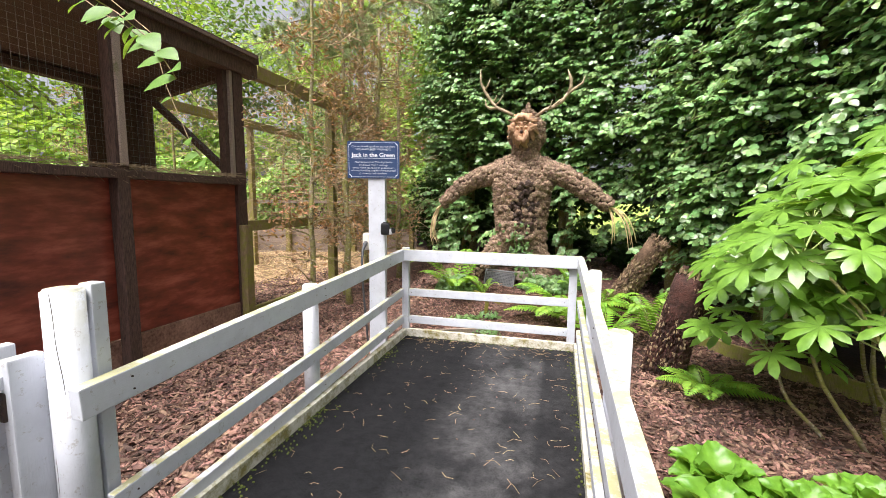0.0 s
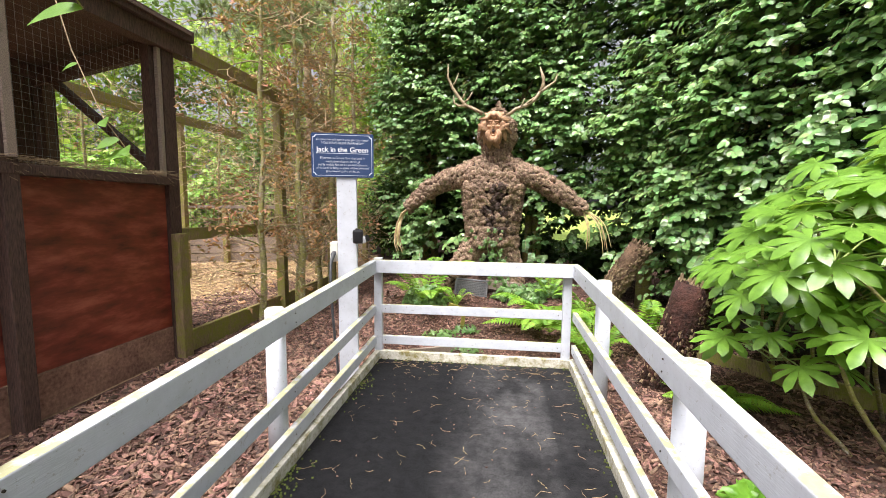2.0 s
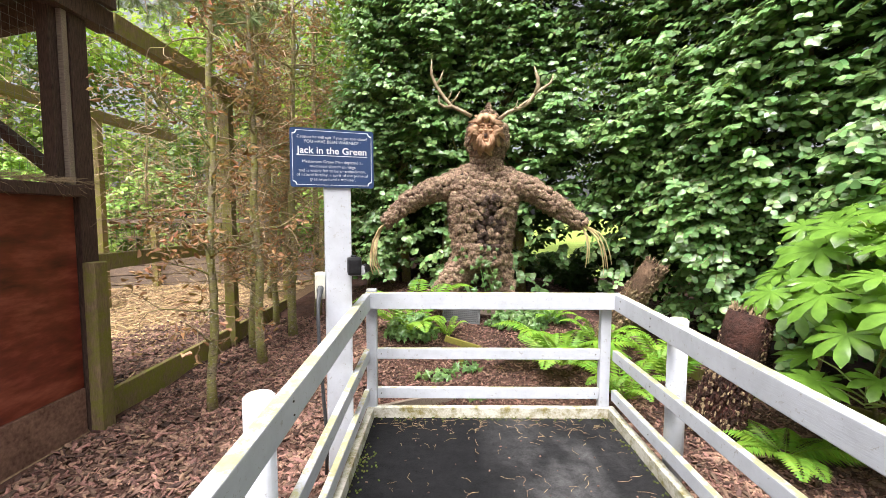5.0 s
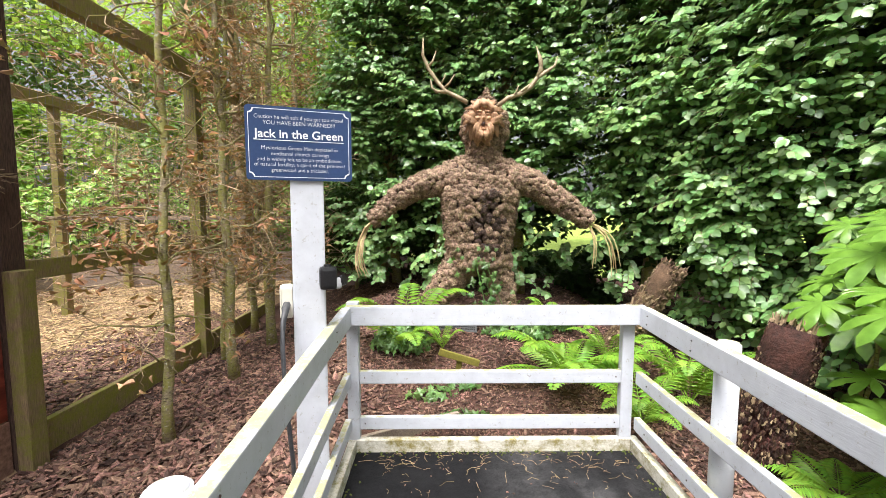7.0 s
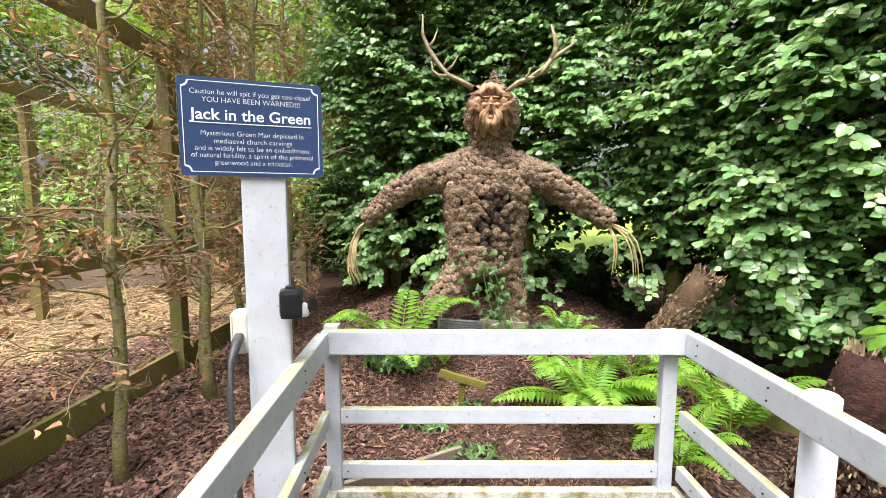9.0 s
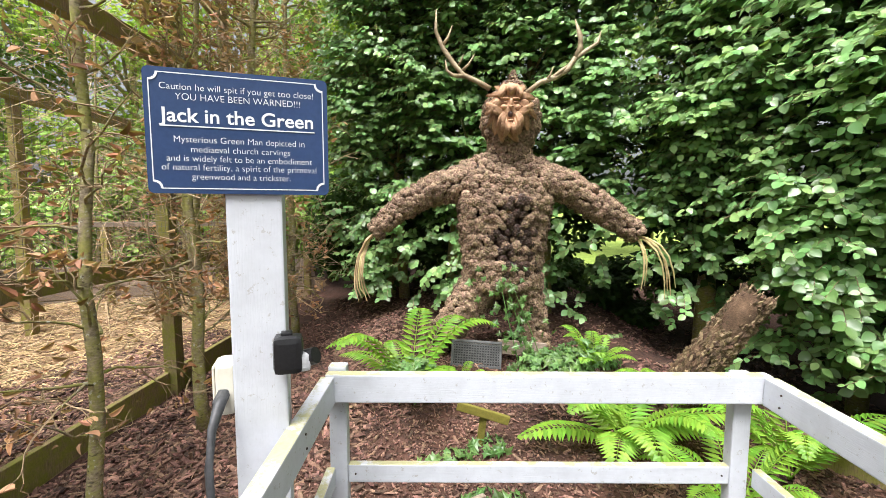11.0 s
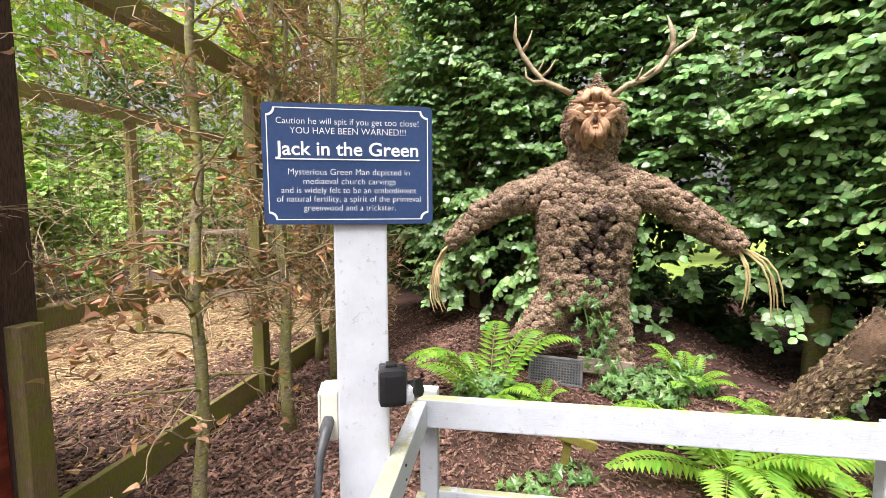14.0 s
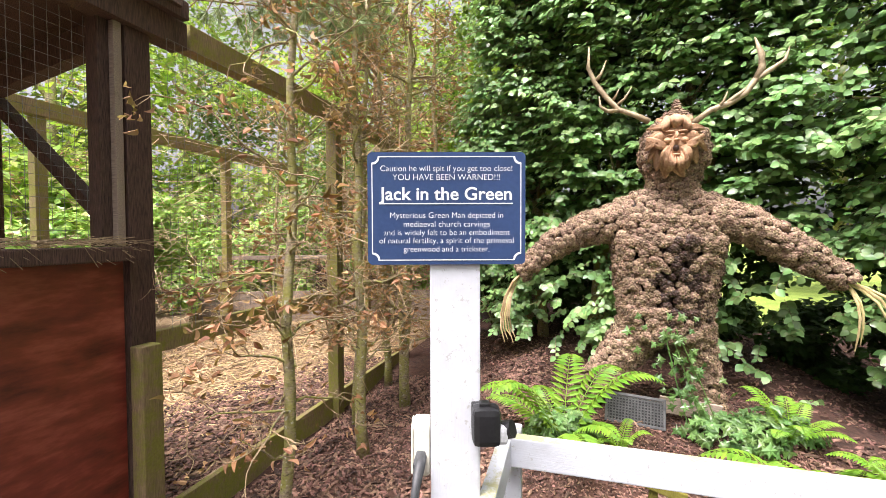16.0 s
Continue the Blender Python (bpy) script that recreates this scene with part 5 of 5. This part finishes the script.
# stems from the soil to whorls of long-stalked leaves
for bx, by, tx, ty, tz, count in (
    (1.93, 4.25, 1.5, 3.9, 0.86, 13), (1.85, 2.98, 1.42, 3.3, 0.86, 14), (1.7, 3.1, 1.36, 3.36, 0.45, 9), (2.25, 3.6, 1.75, 3.25, 1.36, 16), (2.3, 3.2, 1.98, 2.98, 1.5, 16), (2.2, 2.7, 1.42, 2.95, 1.06, 14),
    (2.1, 4.0, 1.85, 3.8, 1.24, 14), (2.3, 3.5, 2.2, 3.4, 1.62, 16), (2.0, 4.4, 2.05, 4.25, 1.15, 13), (1.95, 2.95, 1.75, 2.82, 0.66, 9), (2.35, 3.0, 2.35, 2.75, 1.2, 12), (2.45, 4.0, 2.45, 3.9, 1.5, 13), (2.2, 3.3, 1.9, 3.45, 0.82, 12)):
    h = Heap()
    z = float(ground_z(bx, by))
    pts = [Vector((bx + (tx - bx) * t + 0.05 * math.sin(7 * t + bx), by + (ty - by) * t + 0.05 * math.cos(6 * t), z - 0.05 + (tz + 0.05 - z) * t ** 0.9)) for t in np.linspace(0, 1, 9).tolist()]
    h.tube(pts, [0.015 - 0.0009 * i for i in range(9)], 8)
    h.make("stem", M_bark, fatsia, smooth=True)
    spin = rnd.uniform(0, 6.28)
    for k in range(count):
        a = spin + 2.4 * k
        u = k / count
        reach, lift = rnd.uniform(0.16, 0.44) * (1.05 - 0.45 * u), 0.02 + 0.2 * u + rnd.uniform(-0.03, 0.05)
        out = Vector((math.cos(a), math.sin(a), 0))
        s0 = pts[-1] - Vector((0, 0, 0.1 * (1 - u)))
        p = s0 + out * reach + Vector((0, 0, lift))
        stalks.tube([s0, (s0 + p) / 2 + Vector((0, 0, 0.03)), p], [0.006, 0.005, 0.004], 5, cap=False)
        normal = Vector((0, 0, 1)) + out * rnd.uniform(0.1, 0.5) + Vector((-0.12, -0.22, 0)) + Vector((rnd.gauss(0, 0.14), rnd.gauss(0, 0.14), 0))
        put_leaf(PALM[k % 4], fatsia, p, normal, out - Vector((0, 0, 0.2)), rnd.uniform(0.17, 0.25) * (1.0 - 0.2 * u))
tagged(stalks.make("stalk_mass", M_stem, fatsia, smooth=True), kind="stuff")


# ---- broad bright leaves beside the rail ----
def broad_leaf():
    """A round crinkled leaf, about 1 long: puckered between its side veins, wavy at the rim."""
    v, f = [], []
    n, m = 15, 11
    for i in range(n):
        t = i / (n - 1)
        w = 0.52 * math.sin(math.pi * (0.08 + 0.86 * t) ** 0.8) + 0.02
        z = 0.35 * math.sin(math.pi * t * 0.75) - 0.18 * t * t
        for k in range(m):
            q = 2 * k / (m - 1) - 1
            pucker = 0.035 * math.sin(21 * t - 7 * abs(q)) * min(1, 3 * abs(q)) * (1 - 0.3 * abs(q)) + 0.06 * abs(q) ** 3 * math.sin(15 * t + 3 * q)
            v.append((q * w, t * 1.15, z + 0.12 * q * q + pucker - (0.03 if k == m // 2 else 0)))
    for i in range(n - 1):
        for k in range(m - 1):
            a = i * m + k
            f.append((a, a + 1, a + m + 1, a + m))
    return v, f


me = bpy.data.meshes.new("leaf")
me.from_pydata(*[broad_leaf()[0], [], broad_leaf()[1]])
me.materials.append(M_salad)
me.polygons.foreach_set("use_smooth", np.ones(len(me.polygons), dtype=bool))
for px, py, count, size in ((0.9, 2.4, 20, 0.2), (1.22, 2.24, 18, 0.18), (1.52, 2.34, 16, 0.17), (0.82, 2.06, 14, 0.2), (1.75, 2.2, 12, 0.17)):
    z = float(ground_z(px, py))
    plant = thing("broad_leaved_plant", px, py, z, "low clump of bright green crinkled broad leaves", "plant", "broad-leaved clumps")
    for k in range(count):
        a = 2.4 * k
        e = 0.2 + 0.75 * (k / count)
        out = Vector((math.cos(a), math.sin(a), 0))
        at = Vector((px, py, z + 0.02)) + out * 0.06 * (1 - k / count)
        nrm = Vector((0, 0, 1)) * math.cos(e) - out * math.sin(e)
        put_leaf(me, plant, at, nrm, out + Vector((0, 0, math.tan(min(e, 1.2)))), size * rnd.uniform(0.75, 1.1))


# ---- hornbeam saplings with dead leaves ----
def sapling(x, y, height, r, seed, lean=(0, 0), leaves=170, label="thin mossy hornbeam with curled dead leaves"):
    q = random.Random(seed)
    z0 = float(ground_z(x, y))
    t = thing("sapling", x, y, z0, label, "sapling", "saplings beside the pen")
    wood, twig, dead = Heap(), Heap(), Heap()
    n = 12
    pts = [Vector((x + lean[0] * i / n + 0.014 * math.sin(1.9 * i + seed), y + lean[1] * i / n + 0.012 * math.cos(1.5 * i + seed), z0 - 0.1 + height * i / n)) for i in range(n + 1)]
    wood.tube(pts, [r * (1.25 if i == 0 else 1) * (1 - 0.62 * i / n) for i in range(n + 1)], 10)
    ends = []

    def branch(p, d, length, rad, depth):
        k = 5
        c, path = Vector(p), [Vector(p)]
        for i in range(k):
            d = (d + Vector((q.gauss(0, 0.33), q.gauss(0, 0.33), q.gauss(0.02, 0.25)))).normalized()
            c = c + d * length / k
            path.append(c.copy())
            if depth < 2 and i > 0 and q.random() < 0.9:
                branch(c, (d + Vector((q.gauss(0, 0.8), q.gauss(0, 0.8), q.gauss(0, 0.6)))).normalized(), length * q.uniform(0.35, 0.6), rad * 0.55, depth + 1)
        if depth == 0:
            limb = Heap()
            limb.tube(path, [rad * (1 - 0.7 * i / k) for i in range(k + 1)], 6, cap=False)
            limb.make("branch", M_bark, t, smooth=True)
        else:
            twig.tube(path, [rad * (1 - 0.7 * i / k) for i in range(k + 1)], 4, cap=False)
        ends.append(c)
        ends.append(path[3])

    for i in range(34):
        f = q.uniform(0.16, 1.0)
        j = min(int(f * n), n - 1)
        p = pts[j] + (pts[j + 1] - pts[j]) * (f * n - j)
        a = q.uniform(0, 2 * math.pi)
        branch(p, Vector((math.cos(a), math.sin(a), q.uniform(-0.1, 0.7))), q.uniform(0.3, 0.75) * (1.1 - 0.4 * f), r * 0.24, 0)
    P, N = [], []
    for k in range(int(leaves * 1.5)):
        e = q.choice(ends)
        for j in range(q.choice((1, 2, 3, 6))):
            P.append(e + Vector((q.gauss(0, 0.03), q.gauss(0, 0.03), q.gauss(-0.02, 0.03))))
            N.append((q.gauss(0, 1), q.gauss(0, 1), q.gauss(0, 0.6)))
    P = np.array([tuple(p) for p in P])
    dv, df = leaf_shape(1.1, 0.5, 0.24)
    dead.scatter(dv, df, frames_at(P, N, 0.028 + 0.036 * rng.random(len(P)), spin=np.tile((0, 0, -1.0), (len(P), 1)) + rng.normal(size=(len(P), 3)) * 0.5))
    wood.make("trunk", M_bark, t, smooth=True)
    tagged(twig.make("brushwood", M_twig, t), kind="stuff")
    tagged(dead.make("dead_leaves", M_deadleaf, t, "curled brown leaves"), kind="stuff")


sapling(-2.68, 4.35, 4.0, 0.036, 3, (0.05, 0.1), 210)
sapling(-2.75, 5.4, 4.2, 0.048, 8, (-0.1, 0.1), 200)
sapling(-2.8, 6.4, 4.2, 0.055, 14, (0.1, 0.0), 170)
sapling(-3.05, 5.85, 4.0, 0.04, 21, (0.1, 0.1), 150)
sapling(-2.75, 7.3, 4.4, 0.05, 25, (0.0, 0.0), 150)
sapling(-3.2, 6.9, 4.4, 0.045, 31, (-0.1, 0.0), 150)


# ---- pine overhead ----
def tuft(h, p, d, count, length):
    D = np.array(d, float)[None] + rng.normal(size=(count, 3)) * 0.55
    D /= np.linalg.norm(D, axis=1, keepdims=True)
    S = np.stack([np.full(count, 0.0022), np.full(count, 0.0022), length * (0.7 + 0.5 * rng.random(count))], 1)
    h.scatter([(-1, -0.6, 0), (1, -0.6, 0), (0, 1, 0), (0, 0, 1)], [(0, 1, 3), (1, 2, 3), (2, 0, 3)], frames_at(np.tile(np.array(p), (count, 1)), D, S))


def pine(x, y, height, boughs, label):
    z0 = float(ground_z(x, y))
    t = thing("pine_tree", x, y, z0, label, "pine tree")
    wood, needle = Heap(), Heap()
    wood.tube([(x + 0.05 * math.sin(i), y, z0 - 0.1 + height * i / 8) for i in range(9)], [0.13 - 0.012 * i for i in range(9)], 10)
    for sx, sz, ex, ey, ez in boughs:
        a, b = Vector((x, y, sz)), Vector((ex, ey, ez))
        pts = [a + (b - a) * u + Vector((0, 0, 0.35 * math.sin(math.pi * u))) for u in np.linspace(0, 1, 7).tolist()]
        wood.tube(pts, [0.03 * (1 - 0.8 * u) for u in np.linspace(0, 1, 7)], 6)
        for k in range(36):
            u = rnd.uniform(0.35, 1.0)
            p = a + (b - a) * u + Vector((0, 0, 0.35 * math.sin(math.pi * u)))
            d = Vector((rnd.gauss(0, 1), rnd.gauss(0, 1), rnd.gauss(-0.15, 0.6))).normalized()
            e = p + d * rnd.uniform(0.1, 0.32)
            wood.tube([p, e], [0.005, 0.003], 4, cap=False)
            tuft(needle, e, d, 80, 0.14)
    wood.make("trunk", M_twig, t, smooth=True)
    tagged(needle.make("needles", M_needle, t), kind="stuff")


pine(-4.4, 9.3, 7.5, [(0, 4.2, -3.3, 4.5, 3.15), (0, 4.6, -2.4, 4.9, 3.5), (0, 5.0, -1.6, 5.4, 3.75), (0, 4.4, -2.9, 5.6, 3.5), (0, 5.4, -1.9, 6.2, 4.3), (0, 4.8, -4.2, 6.2, 3.9), (0, 5.2, -0.9, 6.2, 4.2), (0, 5.0, -3.6, 5.2, 4.0), (0, 4.4, -3.6, 4.7, 3.22), (0, 4.6, -3.05, 4.65, 3.4), (0, 4.5, -2.75, 4.8, 3.28)], "old pine with drooping needled boughs")


# ---- overhanging twig with fresh leaves ----
def fresh_twig(path, leaves, label):
    t = thing("leafy_twig", *path[0], label, "twig", "leafy twigs over the deck")
    h = Heap()
    h.tube(path, [0.004, 0.0032, 0.003, 0.0025, 0.002][-len(path):], 6)
    h.make("stem", M_twig, t, smooth=True)
    for k, (p, d, nrm, s) in enumerate(leaves):
        put_leaf(FRESH, t, p, nrm, d, s)


FRESH = bpy.data.meshes.new("leaf")
v, f = [], []
for i in range(8):
    u = i / 7
    w = 0.36 * math.sin(math.pi * (0.04 + 0.94 * u) ** 0.85) + 0.004
    for s in (-1, -0.5, 0, 0.5, 1):
        v.append((s * w * (1 + 0.06 * (i % 2)), u, 0.12 * abs(s) * w - 0.25 * u * u))
f = [(i * 5 + s, i * 5 + s + 1, i * 5 + s + 6, i * 5 + s + 5) for i in range(7) for s in range(4)]
FRESH.from_pydata(v, [], f)
FRESH.materials.append(M_lime)
FRESH.polygons.foreach_set("use_smooth", np.ones(len(f), dtype=bool))


def leaves_along(path, steps, size):
    out = []
    for k, u in enumerate(steps):
        i = min(int(u * (len(path) - 1)), len(path) - 2)
        p = Vector(path[i]).lerp(Vector(path[i + 1]), u * (len(path) - 1) - i)
        d = Vector((0.7 * (1 if k % 2 else -1), rnd.uniform(-0.5, 0.3), rnd.uniform(-0.9, -0.1)))
        out.append((p, d, Vector((rnd.gauss(0, 0.3), -0.6, 0.7)), size * rnd.uniform(0.75, 1.15)))
    return out


for path, steps, size in (
    ([(-3.26, 1.9, 2.91), (-2.3, 1.7, 2.4), (-1.85, 1.62, 2.16), (-1.6, 1.56, 2.0), (-1.42, 1.5, 1.82)], (0.32, 0.4, 0.48, 0.55, 0.62, 0.7, 0.76, 0.82, 0.88, 0.95, 1.0), 0.12),
    ([(-3.26, 2.1, 2.91), (-2.5, 1.9, 2.45), (-2.15, 1.8, 2.25), (-1.95, 1.7, 2.17), (-1.75, 1.65, 2.05)], (0.35, 0.42, 0.5, 0.58, 0.65, 0.72, 0.8, 0.88, 0.95, 1.0), 0.12),
    ([(-3.26, 2.5, 2.91), (-2.5, 2.35, 2.4), (-2.38, 2.33, 2.05), (-2.2, 2.3, 1.72), (-2.06, 2.28, 1.56)], (0.55, 0.75, 0.9, 0.96, 1.0), 0.09),
):
    fresh_twig(path, leaves_along(path, steps, size), "overhanging twig with fresh lime-green leaves")


# ---- shrubs and trees beyond ----
def shrub(x, y, rx, ry, z0, z1, count, size, mat, name, label, category, trunk=0.08, clumps=14, gaps=0.55, seed=1, group=""):
    """A trunk with limbs that carry clumps of single leaves, uneven in outline."""
    q = np.random.default_rng(seed)
    t = thing(name, x, y, float(ground_z(x, y)), label, category, group)
    wood, crown = Heap(), Heap()
    base = Vector((x, y, float(ground_z(x, y)) - 0.1))
    topz = z0 + (z1 - z0) * 0.75
    wood.tube([base, (x + 0.1, y, (base.z + topz) / 2), (x, y + 0.1, topz)], [trunk, trunk * 0.75, trunk * 0.3], 8)
    cs = []
    for k in range(clumps):
        d = q.normal(size=3)
        d /= np.linalg.norm(d)
        c = np.array((x, y, (z0 + z1) / 2)) + d * np.array((rx, ry, (z1 - z0) / 2)) * q.uniform(gaps, 0.95)
        cs.append(c)
        s = Vector((x, y, min(max(c[2] - 0.3 * (z1 - z0), base.z + 0.2), topz)))
        wood.tube([s, (s + Vector(c)) / 2 + Vector((0, 0, 0.1)), c], [trunk * 0.35, trunk * 0.22, trunk * 0.08], 5, cap=False)
    cs = np.array(cs)
    which = q.integers(0, clumps, count)
    d = q.normal(size=(count, 3))
    d /= np.linalg.norm(d, axis=1, keepdims=True)
    R = np.array((rx, ry, (z1 - z0) / 2)) * 0.42
    P = cs[which] + d * R * q.random((count, 1)) ** 0.4
    crown.scatter(SLEAF_V, SLEAF_F, frames_at(P, d * 0.6 + np.array((0, -0.2, 0.8)), size * (0.7 + 0.6 * q.random(count)), tilt=0.4))
    wood.make("trunk", M_bark, t, smooth=True)
    tagged(crown.make("crown", mat, t), kind="stuff")


M_laurel = leaf_stuff("laurel_leaf", (0.2, 0.36, 0.06), (0.36, 0.55, 0.12), 0.35, 0.02, 0.25, 0.3)
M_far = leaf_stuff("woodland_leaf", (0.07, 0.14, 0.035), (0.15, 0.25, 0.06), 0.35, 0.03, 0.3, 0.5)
# Lime-green leaf with sunlit brightness put into its colour.
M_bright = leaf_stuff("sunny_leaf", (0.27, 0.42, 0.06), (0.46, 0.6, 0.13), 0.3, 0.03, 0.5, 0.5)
for k, (x, y, r, h0, h1) in enumerate(((-6.6, 9.9, 1.0, 0.2, 2.5), (-8.1, 9.3, 1.2, 0.2, 2.6), (-7.6, 7.4, 0.8, 0.3, 2.1), (-7.0, 5.6, 0.9, 0.3, 2.1), (-7.2, 4.2, 0.9, 0.3, 2.2), (-7.4, 2.6, 1.0, 0.2, 2.2), (-7.8, 1.0, 1.1, 0.2, 2.3), (-5.0, 11.2, 1.1, 0.2, 2.4), (-3.4, 11.2, 1.2, 0.2, 2.6))):
    shrub(x, y, r, r, h0, h1, 4200, 0.115, M_laurel, "laurel_shrub", "glossy green laurel shrub behind the pen", "shrub", 0.05, 12, 0.5, 40 + k, "laurels behind the pen")
# Trees behind and far right of the walk are unseen, added to block light.
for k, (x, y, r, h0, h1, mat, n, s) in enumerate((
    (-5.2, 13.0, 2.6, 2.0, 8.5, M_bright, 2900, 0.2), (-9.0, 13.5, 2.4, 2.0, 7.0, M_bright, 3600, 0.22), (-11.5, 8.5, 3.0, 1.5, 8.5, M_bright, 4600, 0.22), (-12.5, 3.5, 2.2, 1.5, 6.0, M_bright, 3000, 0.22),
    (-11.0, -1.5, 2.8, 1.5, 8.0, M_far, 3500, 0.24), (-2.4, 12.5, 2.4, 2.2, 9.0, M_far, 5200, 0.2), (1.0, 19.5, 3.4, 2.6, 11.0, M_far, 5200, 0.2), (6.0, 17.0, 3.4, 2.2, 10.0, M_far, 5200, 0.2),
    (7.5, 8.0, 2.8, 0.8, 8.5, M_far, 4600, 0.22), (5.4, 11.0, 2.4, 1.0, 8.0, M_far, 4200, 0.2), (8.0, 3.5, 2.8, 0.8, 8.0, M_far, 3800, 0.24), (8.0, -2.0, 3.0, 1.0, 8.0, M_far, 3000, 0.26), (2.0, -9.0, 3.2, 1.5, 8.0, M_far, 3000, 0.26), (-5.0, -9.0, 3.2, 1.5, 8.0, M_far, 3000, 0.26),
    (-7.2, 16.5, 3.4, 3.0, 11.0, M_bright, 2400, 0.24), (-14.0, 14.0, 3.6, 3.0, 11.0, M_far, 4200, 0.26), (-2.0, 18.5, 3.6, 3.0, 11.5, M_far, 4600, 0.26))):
    shrub(x, y, r, r, h0, h1, int(n * 1.5), s * 0.8, mat, "woodland_tree", "leafy woodland tree around the garden, added where out of view", "tree", 0.16, 16, 0.45, 90 + k, "woodland trees around")
# undergrowth at the hedge's foot, its shade put into the dark leaf colour
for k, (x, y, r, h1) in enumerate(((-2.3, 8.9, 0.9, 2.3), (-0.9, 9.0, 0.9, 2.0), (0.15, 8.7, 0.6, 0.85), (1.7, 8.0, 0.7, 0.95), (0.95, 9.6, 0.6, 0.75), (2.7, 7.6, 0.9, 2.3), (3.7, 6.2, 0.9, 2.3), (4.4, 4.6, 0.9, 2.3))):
    shrub(x, y, r, r, 0.1, h1, 4000, 0.09, M_hedge_shade, "shade_shrub", "shrub behind the hedge with shade put into its leaf colour", "shrub", 0.04, 10, 0.5, 140 + k, "shrubs behind the hedge")
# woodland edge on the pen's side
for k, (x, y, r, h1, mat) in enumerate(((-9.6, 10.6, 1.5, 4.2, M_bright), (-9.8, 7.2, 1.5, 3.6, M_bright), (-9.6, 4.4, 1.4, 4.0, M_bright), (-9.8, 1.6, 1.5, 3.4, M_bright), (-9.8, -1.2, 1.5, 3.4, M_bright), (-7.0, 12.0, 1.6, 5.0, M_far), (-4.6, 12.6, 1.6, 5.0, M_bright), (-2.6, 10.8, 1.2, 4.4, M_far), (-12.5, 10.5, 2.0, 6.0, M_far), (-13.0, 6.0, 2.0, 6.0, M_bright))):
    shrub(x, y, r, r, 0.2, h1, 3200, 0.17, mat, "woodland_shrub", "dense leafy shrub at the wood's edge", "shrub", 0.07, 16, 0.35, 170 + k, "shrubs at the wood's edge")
# thin bare-limbed undergrowth at the pen's back
for k, (x, y) in enumerate(((-5.6, 9.8), (-4.4, 9.6), (-3.9, 8.6), (-6.6, 9.2), (-4.9, 10.4), (-3.7, 7.9), (-6.9, 6.4), (-6.6, 4.9), (-5.2, 9.2))):
    sapling(x, y, 4.2, 0.034, 60 + k, (0.2, 0.0), 90, "thin tangled sapling at the pen's back")

# dark hut at the back of the pen
hut = thing("hut", -5.6, 10.9, 0.0, "low dark boarded hut behind the pen", "hut")
for k in range(8):
    part("board", box(-6.6, -4.6, 10.6, 10.63, 0.0 + 0.2 * k, 0.19 + 0.2 * k, 0.004), M_darkwood, hut)
part("roof", beam((-6.8, 10.9, 1.66), (-4.4, 10.9, 1.66), 0.9, 0.05, 0.005, up=(0, -0.15, 1)), M_darkwood, hut)

# hay tangled on the shelter's ledge
h = Heap()
for k in range(420):
    y = rnd.uniform(0.2, 4.0)
    x, z = X + rnd.uniform(-0.05, 0.1), 1.575 + rnd.uniform(0, 0.025)
    a, l = rnd.gauss(1.57, 0.5), rnd.uniform(0.08, 0.3)
    drop = -rnd.uniform(0, 0.12) if rnd.random() < 0.25 else rnd.uniform(0, 0.03)
    h.tube([(x, y, z), (x + math.cos(a) * l / 2, y + math.sin(a) * l / 2, z + 0.015), (X + 0.1 + 0.02 if drop < -0.02 else x + math.cos(a) * l * 0.5, y + math.sin(a) * l, z + drop)], 0.0016, 3, cap=False)
tagged(h.make("hay", M_twig), "dry hay tangled on the shelter's ledge", "hay", kind="stuff")

# dry brush leaning and hanging in and behind the pen
h = Heap()
for k in range(2900):
    x, y, z = rnd.uniform(-6.8, -3.5), rnd.uniform(5.2, 10.0), rnd.uniform(0.4, 3.3)
    if rnd.random() < 0.35:
        x, y = rnd.uniform(-3.5, -2.3), rnd.uniform(5.0, 8.2)
        z = rnd.uniform(0.7, 4.0)
    a, l, e = rnd.uniform(0, 6.28), rnd.uniform(0.15, 0.55), rnd.gauss(-0.1, 0.45)
    d = Vector((math.cos(a), math.sin(a), e)).normalized()
    p = Vector((x, y, z))
    h.tube([p, p + d * l * 0.5 + Vector((0, 0, rnd.gauss(0.02, 0.04))), p + d * l], [0.0035, 0.0025, 0.001], 3, cap=False)
M_brush = rough_stuff("tan_brush", (0.27, 0.18, 0.105), (0.6, 0.46, 0.29), 3, 40, 0.85, 0.2, island=0.4)
tagged(h.make("dry_brush", M_brush), "tangle of dry tan twigs in and behind the pen", "brush", kind="stuff")
